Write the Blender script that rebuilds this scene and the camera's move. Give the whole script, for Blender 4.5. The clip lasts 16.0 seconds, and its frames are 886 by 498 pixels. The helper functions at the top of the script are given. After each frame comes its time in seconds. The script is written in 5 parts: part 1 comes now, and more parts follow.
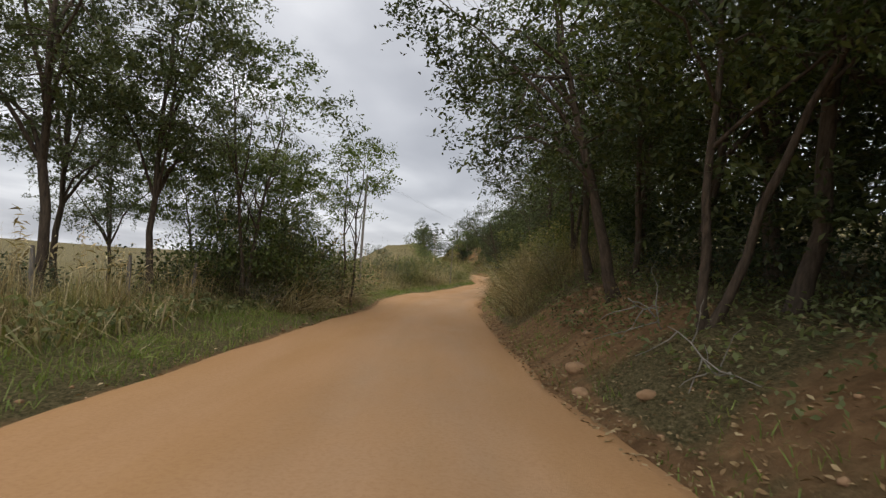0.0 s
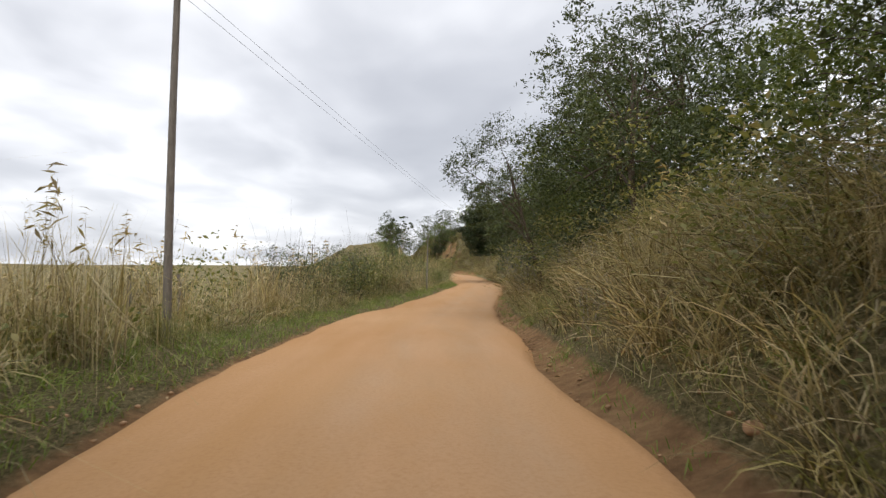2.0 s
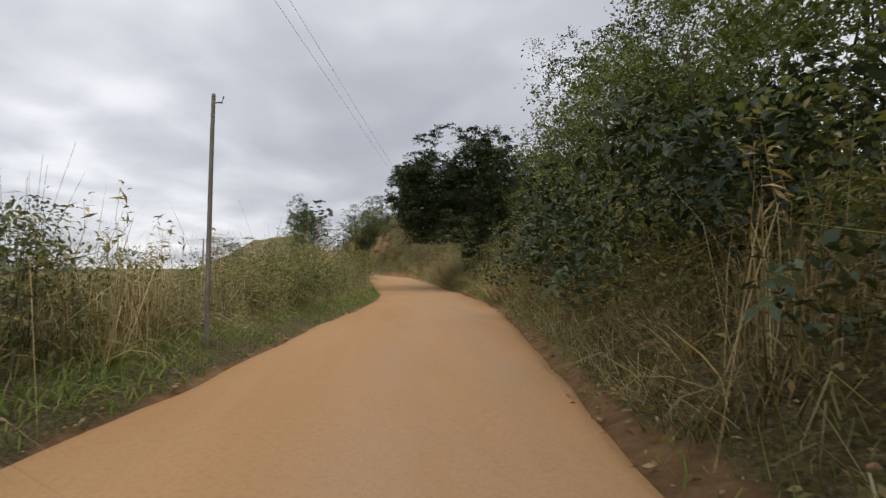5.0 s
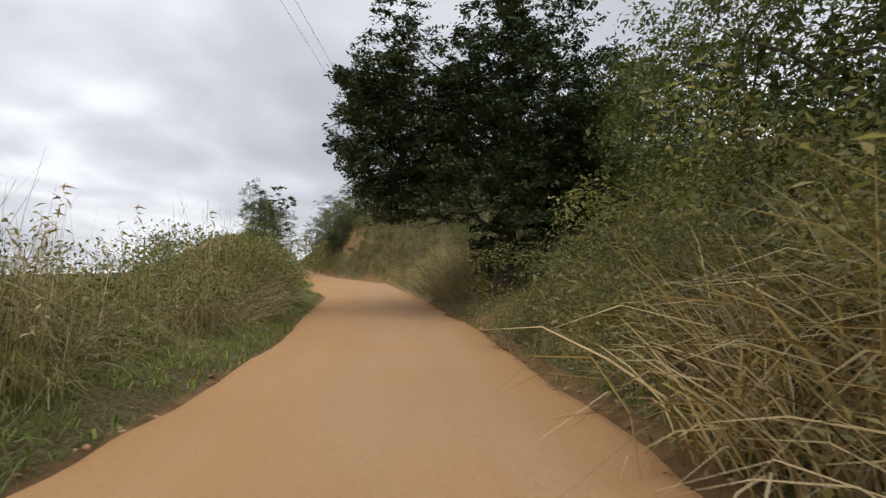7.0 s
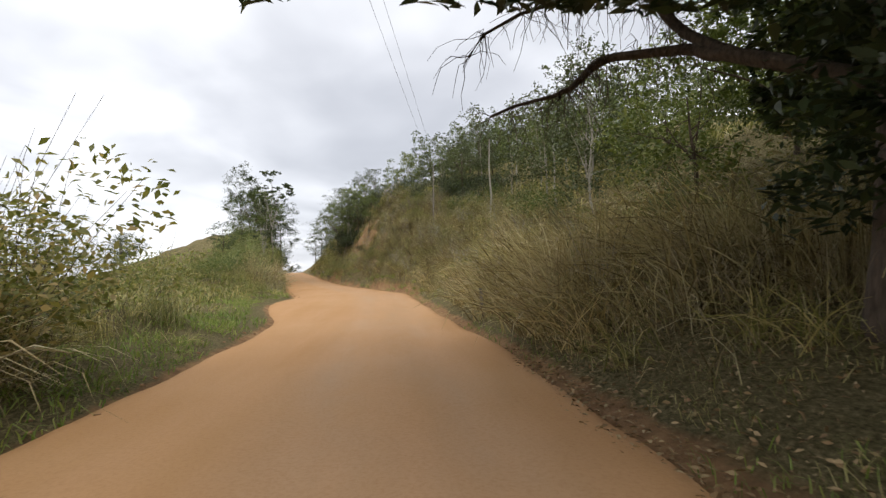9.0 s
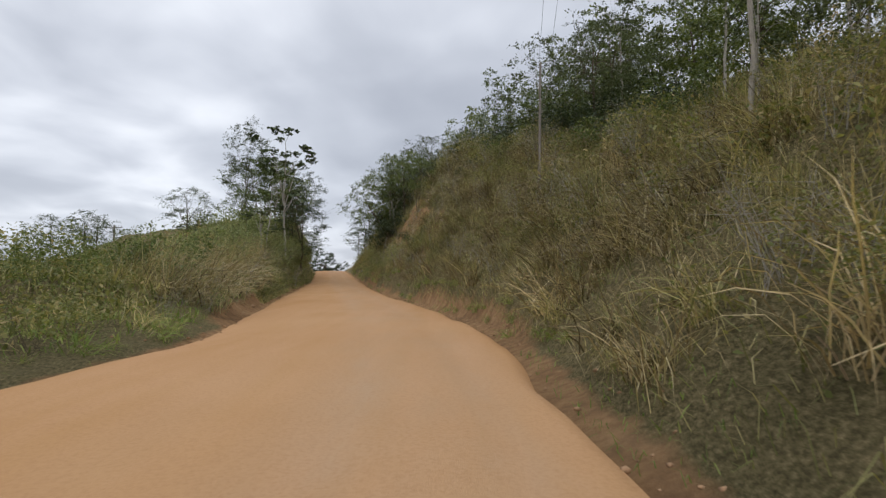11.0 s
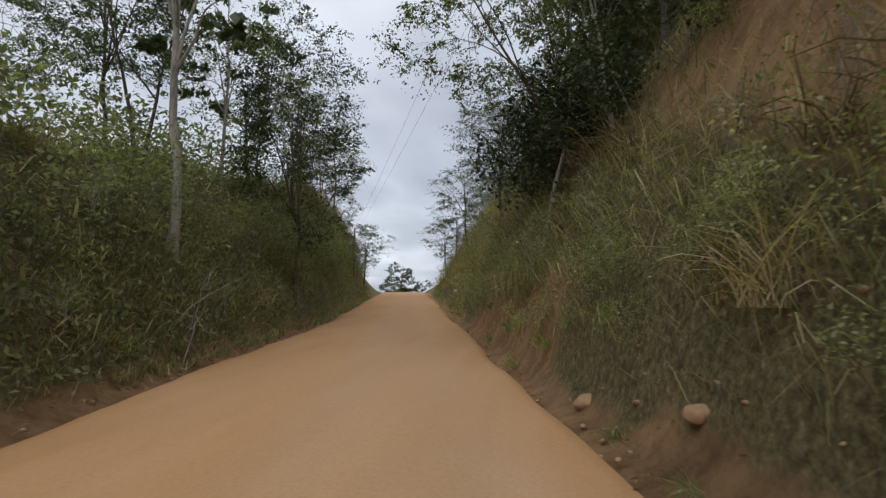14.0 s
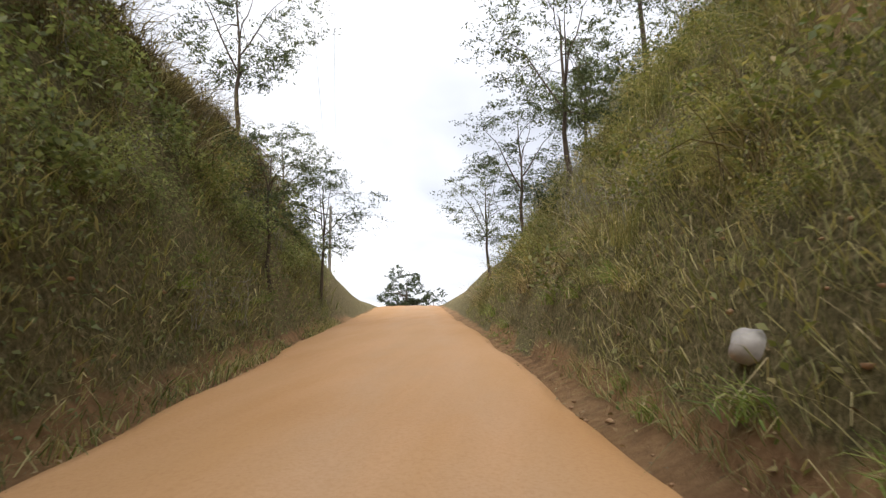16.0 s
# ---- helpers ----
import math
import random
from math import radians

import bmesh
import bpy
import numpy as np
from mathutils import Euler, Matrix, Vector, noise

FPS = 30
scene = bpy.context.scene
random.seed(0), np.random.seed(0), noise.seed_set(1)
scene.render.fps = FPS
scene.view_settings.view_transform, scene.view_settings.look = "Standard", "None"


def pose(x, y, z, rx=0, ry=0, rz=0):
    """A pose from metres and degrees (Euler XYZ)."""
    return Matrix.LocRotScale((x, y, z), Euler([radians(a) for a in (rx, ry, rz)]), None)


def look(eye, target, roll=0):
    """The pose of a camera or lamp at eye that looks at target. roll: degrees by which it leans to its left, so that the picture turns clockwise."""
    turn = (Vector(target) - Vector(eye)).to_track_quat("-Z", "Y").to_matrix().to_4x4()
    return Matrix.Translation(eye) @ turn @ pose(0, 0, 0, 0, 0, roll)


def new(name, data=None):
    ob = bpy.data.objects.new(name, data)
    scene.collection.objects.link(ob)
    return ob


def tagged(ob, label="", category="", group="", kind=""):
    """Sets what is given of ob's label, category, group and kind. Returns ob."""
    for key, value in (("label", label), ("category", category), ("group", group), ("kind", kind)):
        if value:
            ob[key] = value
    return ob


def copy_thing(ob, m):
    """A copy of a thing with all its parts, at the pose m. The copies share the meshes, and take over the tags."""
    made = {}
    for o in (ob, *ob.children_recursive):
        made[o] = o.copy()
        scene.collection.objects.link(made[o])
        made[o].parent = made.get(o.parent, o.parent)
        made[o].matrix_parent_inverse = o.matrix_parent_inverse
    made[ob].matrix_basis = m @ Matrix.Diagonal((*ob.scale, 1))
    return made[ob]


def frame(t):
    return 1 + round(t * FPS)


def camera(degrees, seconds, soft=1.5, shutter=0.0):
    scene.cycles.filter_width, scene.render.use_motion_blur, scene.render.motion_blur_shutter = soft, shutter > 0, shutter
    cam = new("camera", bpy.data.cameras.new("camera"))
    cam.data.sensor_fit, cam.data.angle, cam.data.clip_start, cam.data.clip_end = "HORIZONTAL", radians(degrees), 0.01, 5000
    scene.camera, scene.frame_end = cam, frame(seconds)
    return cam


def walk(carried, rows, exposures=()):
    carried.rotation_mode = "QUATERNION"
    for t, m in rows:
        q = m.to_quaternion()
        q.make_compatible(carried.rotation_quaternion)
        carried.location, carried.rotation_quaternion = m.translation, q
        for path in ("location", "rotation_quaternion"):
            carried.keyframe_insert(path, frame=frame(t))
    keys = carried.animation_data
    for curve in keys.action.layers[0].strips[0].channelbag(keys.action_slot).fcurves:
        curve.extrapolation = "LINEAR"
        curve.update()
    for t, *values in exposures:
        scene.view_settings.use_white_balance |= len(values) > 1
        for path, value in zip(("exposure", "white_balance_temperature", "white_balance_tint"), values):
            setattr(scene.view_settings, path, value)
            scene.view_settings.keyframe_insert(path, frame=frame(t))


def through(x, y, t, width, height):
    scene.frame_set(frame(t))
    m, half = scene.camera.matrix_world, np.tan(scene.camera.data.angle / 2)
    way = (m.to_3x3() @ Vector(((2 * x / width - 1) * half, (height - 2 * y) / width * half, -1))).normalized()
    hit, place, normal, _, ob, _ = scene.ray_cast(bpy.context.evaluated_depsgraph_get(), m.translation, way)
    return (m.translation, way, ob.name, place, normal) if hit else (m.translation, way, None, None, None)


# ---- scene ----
# ------------------------------------------------------------------ camera
cam = camera(71.0, 16.0, soft=1.3, shutter=0.06)
PATH = [
    (0, (0.000, -0.000, 1.400), (-0.276, 9.993, 1.664), 3.56),
    (0.5, (-0.282, 5.176, 1.288), (-0.471, 15.170, 1.583), 3.17),
    (1, (-0.568, 10.222, 1.158), (-0.627, 20.217, 1.468), 1.94),
    (1.5, (-0.823, 15.402, 1.052), (-0.733, 25.397, 1.347), 0.75),
    (2, (-0.694, 21.657, 1.061), (-0.474, 31.651, 1.337), 0.43),
    (2.5, (-0.654, 27.575, 1.016), (-0.285, 37.566, 1.254), -0.91),
    (3, (-0.425, 33.238, 0.935), (0.137, 43.220, 1.164), -0.59),
    (3.5, (-0.070, 38.850, 0.779), (0.712, 48.816, 1.004), -0.57),
    (4, (0.417, 44.323, 0.622), (1.389, 54.273, 0.850), -0.69),
    (4.5, (1.043, 50.003, 0.558), (2.203, 59.932, 0.822), -0.12),
    (5, (1.688, 55.643, 0.545), (2.899, 65.564, 0.864), 0.14),
    (5.5, (2.380, 61.216, 0.574), (3.621, 71.131, 0.964), 0.33),
    (6, (3.083, 66.679, 0.629), (4.414, 76.580, 1.078), 0.41),
    (6.5, (3.737, 72.000, 0.684), (5.101, 81.901, 1.030), 0.00),
    (7, (4.309, 77.114, 0.646), (5.666, 87.016, 0.970), -0.59),
    (7.5, (4.793, 81.985, 0.532), (6.112, 91.892, 0.849), -1.05),
    (8, (5.231, 86.766, 0.467), (6.463, 96.684, 0.814), -1.34),
    (8.5, (5.463, 91.647, 0.433), (6.570, 101.578, 0.811), -1.44),
    (9, (5.595, 96.666, 0.381), (6.556, 106.611, 0.814), -1.39),
    (9.5, (5.574, 101.921, 0.355), (6.363, 111.879, 0.823), -1.40),
    (10, (5.522, 107.368, 0.402), (6.069, 117.342, 0.864), -1.54),
    (10.5, (5.689, 112.861, 0.520), (5.970, 122.847, 0.974), -0.75),
    (11, (5.806, 118.499, 0.648), (5.830, 128.489, 1.106), -0.02),
    (11.5, (5.710, 124.353, 0.763), (5.468, 134.337, 1.260), 0.54),
    (12, (5.124, 130.502, 0.813), (4.571, 140.472, 1.353), 0.75),
    (12.5, (4.168, 136.927, 0.806), (3.324, 146.871, 1.452), 0.36),
    (13, (3.013, 143.440, 0.822), (1.926, 153.354, 1.549), 0.05),
    (13.5, (1.791, 149.985, 0.970), (0.549, 159.880, 1.718), 0.59),
    (14, (0.489, 156.476, 1.025), (-0.829, 166.356, 1.825), -0.04),
    (14.5, (-0.912, 163.375, 1.129), (-2.288, 173.242, 1.996), -0.09),
    (15, (-2.224, 170.069, 1.287), (-3.625, 179.929, 2.195), 0.05),
    (15.5, (-3.416, 176.755, 1.482), (-4.828, 186.610, 2.424), -0.24),
    (16, (-4.652, 183.441, 1.685), (-6.075, 193.294, 2.628), -0.73),
]
EXPOSURES = [(0.0, 0.05, 6500, 10), (0.5, 0.28, 6500, 10), (1.0, 0.42, 6500, 10), (1.6, 0.35, 6500, 10), (2.1, 0.4, 6500, 10), (2.7, 0.12, 6500, 10), (3.5, 0.0, 6450, 10), (7.0, 0.15, 6450, 10), (9.5, 0.52, 6500, 10), (12.0, -0.25, 6000, 10), (13.0, -0.28, 6000, 9), (13.6, -0.08, 6000, 9), (14.5, 0.05, 6100, 9), (15.1, 0.5, 6250, 10), (15.5, 0.74, 6300, 10), (16.0, 0.8, 6400, 11)]
walk(cam, [(t, look(eye, target, roll)) for t, eye, target, roll in PATH], EXPOSURES)
# ------------------------------------------------------------------ light
SUN_EL, SUN_AZ = 53, 186
world = bpy.data.worlds.new("overcast_sky")
scene.world = world
world.use_nodes = True
wn, wl = world.node_tree.nodes, world.node_tree.links
wn.clear()
w_out = wn.new("ShaderNodeOutputWorld")
w_bg = wn.new("ShaderNodeBackground")
w_bg.inputs["Strength"].default_value = 1.0
w_sky = wn.new("ShaderNodeTexSky")
w_sky.sky_type = "NISHITA"
w_sky.sun_disc = False
w_sky.sun_elevation, w_sky.sun_rotation = radians(SUN_EL), radians(SUN_AZ)
w_dim = wn.new("ShaderNodeVectorMath")
w_dim.operation = "SCALE"
w_dim.inputs["Scale"].default_value = 0.10
wl.new(w_sky.outputs["Color"], w_dim.inputs[0])
# the cloud deck: the view direction laid onto a flat ceiling high above, so that clouds shrink towards the horizon
w_tc = wn.new("ShaderNodeTexCoord")
w_sep = wn.new("ShaderNodeSeparateXYZ")
wl.new(w_tc.outputs["Generated"], w_sep.inputs[0])


def wmath(op, a, b=None):
    n = wn.new("ShaderNodeMath")
    n.operation = op
    for i, v in enumerate((a, b)):
        if v is None:
            continue
        if isinstance(v, (int, float)):
            n.inputs[i].default_value = v
        else:
            wl.new(v, n.inputs[i])
    return n.outputs[0]


w_up = wmath("ADD", wmath("MAXIMUM", w_sep.outputs["Z"], 0.0), 0.16)
w_deck = wn.new("ShaderNodeCombineXYZ")
wl.new(wmath("DIVIDE", w_sep.outputs["X"], w_up), w_deck.inputs[0])
wl.new(wmath("DIVIDE", w_sep.outputs["Y"], w_up), w_deck.inputs[1])


def wnoise(scale, detail, stretch, shift):
    m = wn.new("ShaderNodeMapping")
    m.inputs["Scale"].default_value = stretch
    m.inputs["Location"].default_value = shift
    m.inputs["Rotation"].default_value = (0, 0, radians(24))
    wl.new(w_deck.outputs[0], m.inputs[0])
    n = wn.new("ShaderNodeTexNoise")
    n.inputs["Scale"].default_value, n.inputs["Detail"].default_value = scale, detail
    n.inputs["Roughness"].default_value = 0.42
    n.inputs["Distortion"].default_value = 0.35
    wl.new(m.outputs[0], n.inputs["Vector"])
    return n.outputs["Fac"]


w_mix = wmath("ADD", wmath("MULTIPLY", wnoise(0.62, 4, (1.0, 0.8, 1), (2.4, 0.3, 0)), 0.72), wmath("MULTIPLY", wnoise(2.3, 5, (1.0, 0.7, 1), (5, 9, 0)), 0.28))
w_ramp = wn.new("ShaderNodeValToRGB")
w_ramp.color_ramp.interpolation = "B_SPLINE"
els = w_ramp.color_ramp.elements
els[0].position, els[0].color = 0.33, (0.42, 0.435, 0.48, 1)
els[1].position, els[1].color = 0.67, (1.32, 1.31, 1.30, 1)
mid = els.new(0.46)
mid.color = (0.60, 0.615, 0.66, 1)
mid2 = els.new(0.55)
mid2.color = (0.84, 0.85, 0.885, 1)
wl.new(w_mix, w_ramp.inputs[0])
w_blend = wn.new("ShaderNodeMix")
w_blend.data_type = "RGBA"
w_blend.inputs["Factor"].default_value = 0.93
wl.new(w_dim.outputs[0], w_blend.inputs[6])
wl.new(w_ramp.outputs[0], w_blend.inputs[7])
wl.new(w_blend.outputs[2], w_bg.inputs["Color"])
wl.new(w_bg.outputs[0], w_out.inputs[0])

sun_data = bpy.data.lights.new("sun", "SUN")
sun_data.energy, sun_data.angle, sun_data.color = 1.5, radians(60), (1.0, 0.965, 0.91)
sun = new("sun", sun_data)
# the glow behind the clouds stands behind the start of the way
sun.matrix_world = look((-5, -50, 66), (0, 0, 0))

# ------------------------------------------------------------------ materials


def material(name, build):
    m = bpy.data.materials.new(name)
    m.use_nodes = True
    nt = m.node_tree
    nt.nodes.clear()
    out = nt.nodes.new("ShaderNodeOutputMaterial")
    bs = nt.nodes.new("ShaderNodeBsdfPrincipled")
    nt.links.new(bs.outputs[0], out.inputs["Surface"])
    build(nt, bs, out)
    return m


def n_noise(nt, scale, detail=4.0, rough=0.55, coords="Object", stretch=None):
    tc = nt.nodes.new("ShaderNodeTexCoord")
    n = nt.nodes.new("ShaderNodeTexNoise")
    n.inputs["Scale"].default_value, n.inputs["Detail"].default_value, n.inputs["Roughness"].default_value = scale, detail, rough
    src = tc.outputs[coords]
    if stretch:
        mp = nt.nodes.new("ShaderNodeMapping")
        mp.inputs["Scale"].default_value = stretch
        nt.links.new(src, mp.inputs[0])
        src = mp.outputs[0]
    nt.links.new(src, n.inputs["Vector"])
    return n.outputs["Fac"]


def n_ramp(nt, fac, stops):
    r = nt.nodes.new("ShaderNodeValToRGB")
    e = r.color_ramp.elements
    e[0].position, e[0].color = stops[0][0], (*stops[0][1], 1)
    e[1].position, e[1].color = stops[-1][0], (*stops[-1][1], 1)
    for p, c in stops[1:-1]:
        e.new(p).color = (*c, 1)
    nt.links.new(fac, r.inputs[0])
    return r.outputs[0]


def n_mix(nt, fac, a, b, mode="MIX"):
    m = nt.nodes.new("ShaderNodeMix")
    m.data_type, m.blend_type = "RGBA", mode
    for i, v in ((0, fac), (6, a), (7, b)):
        if isinstance(v, (int, float)):
            m.inputs[i].default_value = v
        elif isinstance(v, tuple):
            m.inputs[i].default_value = (*v, 1)
        else:
            nt.links.new(v, m.inputs[i])
    return m.outputs[2]


def n_bump(nt, bs, height, strength, dist):
    b = nt.nodes.new("ShaderNodeBump")
    b.inputs["Strength"].default_value, b.inputs["Distance"].default_value = strength, dist
    nt.links.new(height, b.inputs["Height"])
    nt.links.new(b.outputs[0], bs.inputs["Normal"])


def m_dirt_road(nt, bs, out):
    big = n_ramp(nt, n_noise(nt, 0.16, 3), [(0.3, (0.39, 0.21, 0.085)), (0.55, (0.425, 0.243, 0.108)), (0.75, (0.46, 0.275, 0.135))])
    at = nt.nodes.new("ShaderNodeAttribute")
    at.attribute_name = "worn"
    worn = nt.nodes.new("ShaderNodeMath")
    worn.operation = "MULTIPLY"
    nt.links.new(at.outputs["Fac"], worn.inputs[0])
    nt.links.new(n_ramp(nt, n_noise(nt, 0.8, 5, 0.65, stretch=(1.2, 0.35, 1)), [(0.3, (0.25, 0.25, 0.25)), (0.7, (1, 1, 1))]), worn.inputs[1])
    big = n_mix(nt, worn.outputs[0], big, (0.415, 0.28, 0.172))
    streak = n_noise(nt, 1.0, 5, 0.6, stretch=(1.6, 0.16, 1))
    col = n_mix(nt, n_ramp(nt, streak, [(0.35, (0, 0, 0)), (0.7, (0.5, 0.5, 0.5))]), big, (0.50, 0.30, 0.165))
    fine = n_noise(nt, 26, 6, 0.7)
    col = n_mix(nt, n_ramp(nt, fine, [(0.36, (0.34, 0.34, 0.34)), (0.55, (0, 0, 0))]), col, (0.30, 0.15, 0.066))
    nt.links.new(col, bs.inputs["Base Color"])
    bs.inputs["Roughness"].default_value = 0.94
    bs.inputs["Specular IOR Level"].default_value = 0.15
    n_bump(nt, bs, n_mix(nt, 0.5, n_noise(nt, 9, 6, 0.7), n_noise(nt, 60, 4, 0.7)), 0.5, 0.03)


def m_ground(nt, bs, out):
    a = n_ramp(nt, n_noise(nt, 0.5, 5), [(0.3, (0.24, 0.135, 0.066)), (0.55, (0.40, 0.235, 0.115)), (0.75, (0.50, 0.32, 0.17))])
    b = n_ramp(nt, n_noise(nt, 3.2, 6, 0.7, stretch=(1, 1, 0.5)), [(0.32, (0.075, 0.05, 0.03)), (0.48, (0.27, 0.165, 0.085)), (0.66, (0.50, 0.32, 0.165))])
    earth = n_mix(nt, 0.5, a, b)
    a = n_ramp(nt, n_noise(nt, 0.09, 5, 0.6), [(0.3, (0.11, 0.105, 0.045)), (0.5, (0.175, 0.15, 0.07)), (0.7, (0.27, 0.21, 0.11))])
    b = n_ramp(nt, n_noise(nt, 1.7, 7, 0.75), [(0.33, (0.045, 0.04, 0.02)), (0.5, (0.16, 0.135, 0.065)), (0.68, (0.33, 0.26, 0.14))])
    turf = n_mix(nt, 0.5, a, b)
    straw = n_ramp(nt, n_noise(nt, 16, 8, 0.8, stretch=(1.6, 0.7, 0.5)), [(0.36, (0.025, 0.022, 0.012)), (0.47, (0.13, 0.112, 0.052)), (0.56, (0.26, 0.21, 0.105)), (0.68, (0.52, 0.42, 0.25))])
    turf = n_mix(nt, 0.68, turf, straw)
    at = nt.nodes.new("ShaderNodeAttribute")
    at.attribute_name = "cover"
    edge = nt.nodes.new("ShaderNodeMath")
    edge.operation = "ADD"
    nt.links.new(at.outputs["Fac"], edge.inputs[0])
    nt.links.new(n_ramp(nt, n_noise(nt, 1.1, 6, 0.7), [(0.25, (0, 0, 0)), (0.75, (0.6, 0.6, 0.6))]), edge.inputs[1])
    fac = n_ramp(nt, edge.outputs[0], [(0.62, (0, 0, 0)), (0.95, (1, 1, 1))])
    nt.links.new(n_mix(nt, fac, earth, turf), bs.inputs["Base Color"])
    bs.inputs["Roughness"].default_value = 0.96
    bs.inputs["Specular IOR Level"].default_value = 0.1
    n_bump(nt, bs, n_mix(nt, 0.5, n_noise(nt, 2.5, 7, 0.7), n_noise(nt, 16, 8, 0.8, stretch=(1.6, 0.7, 0.5))), 1.0, 0.2)


def leaf_material(name, shades, gloss=0.5, through=0.3):
    def build(nt, bs, out):
        geo = nt.nodes.new("ShaderNodeNewGeometry")
        col = n_ramp(nt, geo.outputs["Random Per Island"], shades)
        info = nt.nodes.new("ShaderNodeObjectInfo")
        col = n_mix(nt, 0.6, col, n_ramp(nt, info.outputs["Random"], [(0.0, (0.6, 0.66, 0.6)), (1.0, (1.35, 1.25, 1.1))]), "MULTIPLY")
        drift = n_noise(nt, 0.7, 3)
        col = n_mix(nt, 0.55, col, n_ramp(nt, drift, [(0.3, (0.55, 0.55, 0.55)), (0.7, (1.5, 1.45, 1.35))]), "MULTIPLY")
        nt.links.new(col, bs.inputs["Base Color"])
        bs.inputs["Roughness"].default_value = gloss
        bs.inputs["Specular IOR Level"].default_value = 0.3
        tr = nt.nodes.new("ShaderNodeBsdfTranslucent")
        nt.links.new(n_mix(nt, 1.0, col, (1.25, 1.3, 0.7), "MULTIPLY"), tr.inputs[0])
        mx = nt.nodes.new("ShaderNodeMixShader")
        mx.inputs[0].default_value = through
        nt.links.new(bs.outputs[0], mx.inputs[1])
        nt.links.new(tr.outputs[0], mx.inputs[2])
        nt.links.new(mx.outputs[0], out.inputs["Surface"])
    return material(name, build)


def m_bark(dark, light):
    def build(nt, bs, out):
        a = n_noise(nt, 6, 6, 0.7, stretch=(3, 3, 0.6))
        nt.links.new(n_ramp(nt, a, [(0.3, dark), (0.7, light)]), bs.inputs["Base Color"])
        bs.inputs["Roughness"].default_value = 0.93
        bs.inputs["Specular IOR Level"].default_value = 0.15
        n_bump(nt, bs, n_noise(nt, 14, 6, 0.7, stretch=(3, 3, 0.5)), 0.9, 0.03)
    return build


DIRT = material("orange_dirt", m_dirt_road)
GROUND = material("earth_and_rough_turf", m_ground)
BARK = material("brown_bark", m_bark((0.045, 0.035, 0.027), (0.15, 0.115, 0.085)))
PALE_BARK = material("pale_bark", m_bark((0.20, 0.18, 0.15), (0.42, 0.39, 0.33)))
POLE_WOOD = material("weathered_pole_wood", m_bark((0.13, 0.115, 0.10), (0.27, 0.24, 0.21)))
LEAF_MID = leaf_material("mid_green_leaf", [(0.0, (0.065, 0.09, 0.028)), (0.5, (0.115, 0.148, 0.048)), (1.0, (0.2, 0.225, 0.088))], 0.5, 0.3)
# near-black green; on the bank bushes it also stands in for shade
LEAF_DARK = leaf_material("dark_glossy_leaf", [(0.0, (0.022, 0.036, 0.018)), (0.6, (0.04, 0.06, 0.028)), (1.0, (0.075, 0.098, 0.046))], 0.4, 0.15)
LEAF_LIGHT = leaf_material("light_green_leaf", [(0.0, (0.09, 0.13, 0.03)), (0.5, (0.14, 0.19, 0.045)), (1.0, (0.21, 0.25, 0.07))], 0.5, 0.35)
LEAF_GREY = leaf_material("grey_green_leaf", [(0.0, (0.05, 0.066, 0.036)), (0.5, (0.085, 0.107, 0.056)), (1.0, (0.14, 0.16, 0.09))], 0.5, 0.27)
LEAF_OLIVE = leaf_material("olive_undergrowth_leaf", [(0.0, (0.1, 0.12, 0.04)), (0.4, (0.175, 0.19, 0.07)), (0.75, (0.26, 0.245, 0.105)), (1.0, (0.36, 0.28, 0.15))], 0.5, 0.4)
LEAF_BROWN = leaf_material("withered_brown_leaf", [(0.0, (0.075, 0.055, 0.03)), (0.5, (0.17, 0.125, 0.068)), (1.0, (0.32, 0.245, 0.14))], 0.8, 0.25)
# leaf colour raised to make up for light missing on the earth banks
LEAF_BRIGHTENED = leaf_material("brightened_grey_green_leaf", [(0.0, (0.14, 0.16, 0.075)), (0.5, (0.24, 0.265, 0.13)), (1.0, (0.37, 0.375, 0.21))], 0.6, 0.48)
# green darkened so the colour carries the shade under overhanging crowns
LEAF_SHADE = leaf_material("canopy_shaded_leaf", [(0.0, (0.035, 0.05, 0.02)), (0.6, (0.065, 0.088, 0.035)), (1.0, (0.12, 0.14, 0.06))], 0.45, 0.2)
LEAF_VINE = leaf_material("pale_olive_creeper_leaf", [(0.0, (0.12, 0.125, 0.05)), (0.5, (0.21, 0.21, 0.09)), (1.0, (0.33, 0.30, 0.16))], 0.6, 0.42)
GRASS_DRY = leaf_material("dry_straw_grass", [(0.0, (0.16, 0.118, 0.066)), (0.35, (0.34, 0.265, 0.15)), (0.75, (0.49, 0.405, 0.25)), (1.0, (0.62, 0.54, 0.38))], 0.65, 0.3)
GRASS_MIX = leaf_material("half_dry_grass", [(0.0, (0.11, 0.12, 0.045)), (0.4, (0.22, 0.22, 0.09)), (0.75, (0.36, 0.32, 0.155)), (1.0, (0.52, 0.45, 0.26))], 0.65, 0.33)
GRASS_GREEN = leaf_material("green_grass", [(0.0, (0.1, 0.155, 0.035)), (0.5, (0.165, 0.23, 0.06)), (1.0, (0.27, 0.3, 0.11))], 0.6, 0.38)

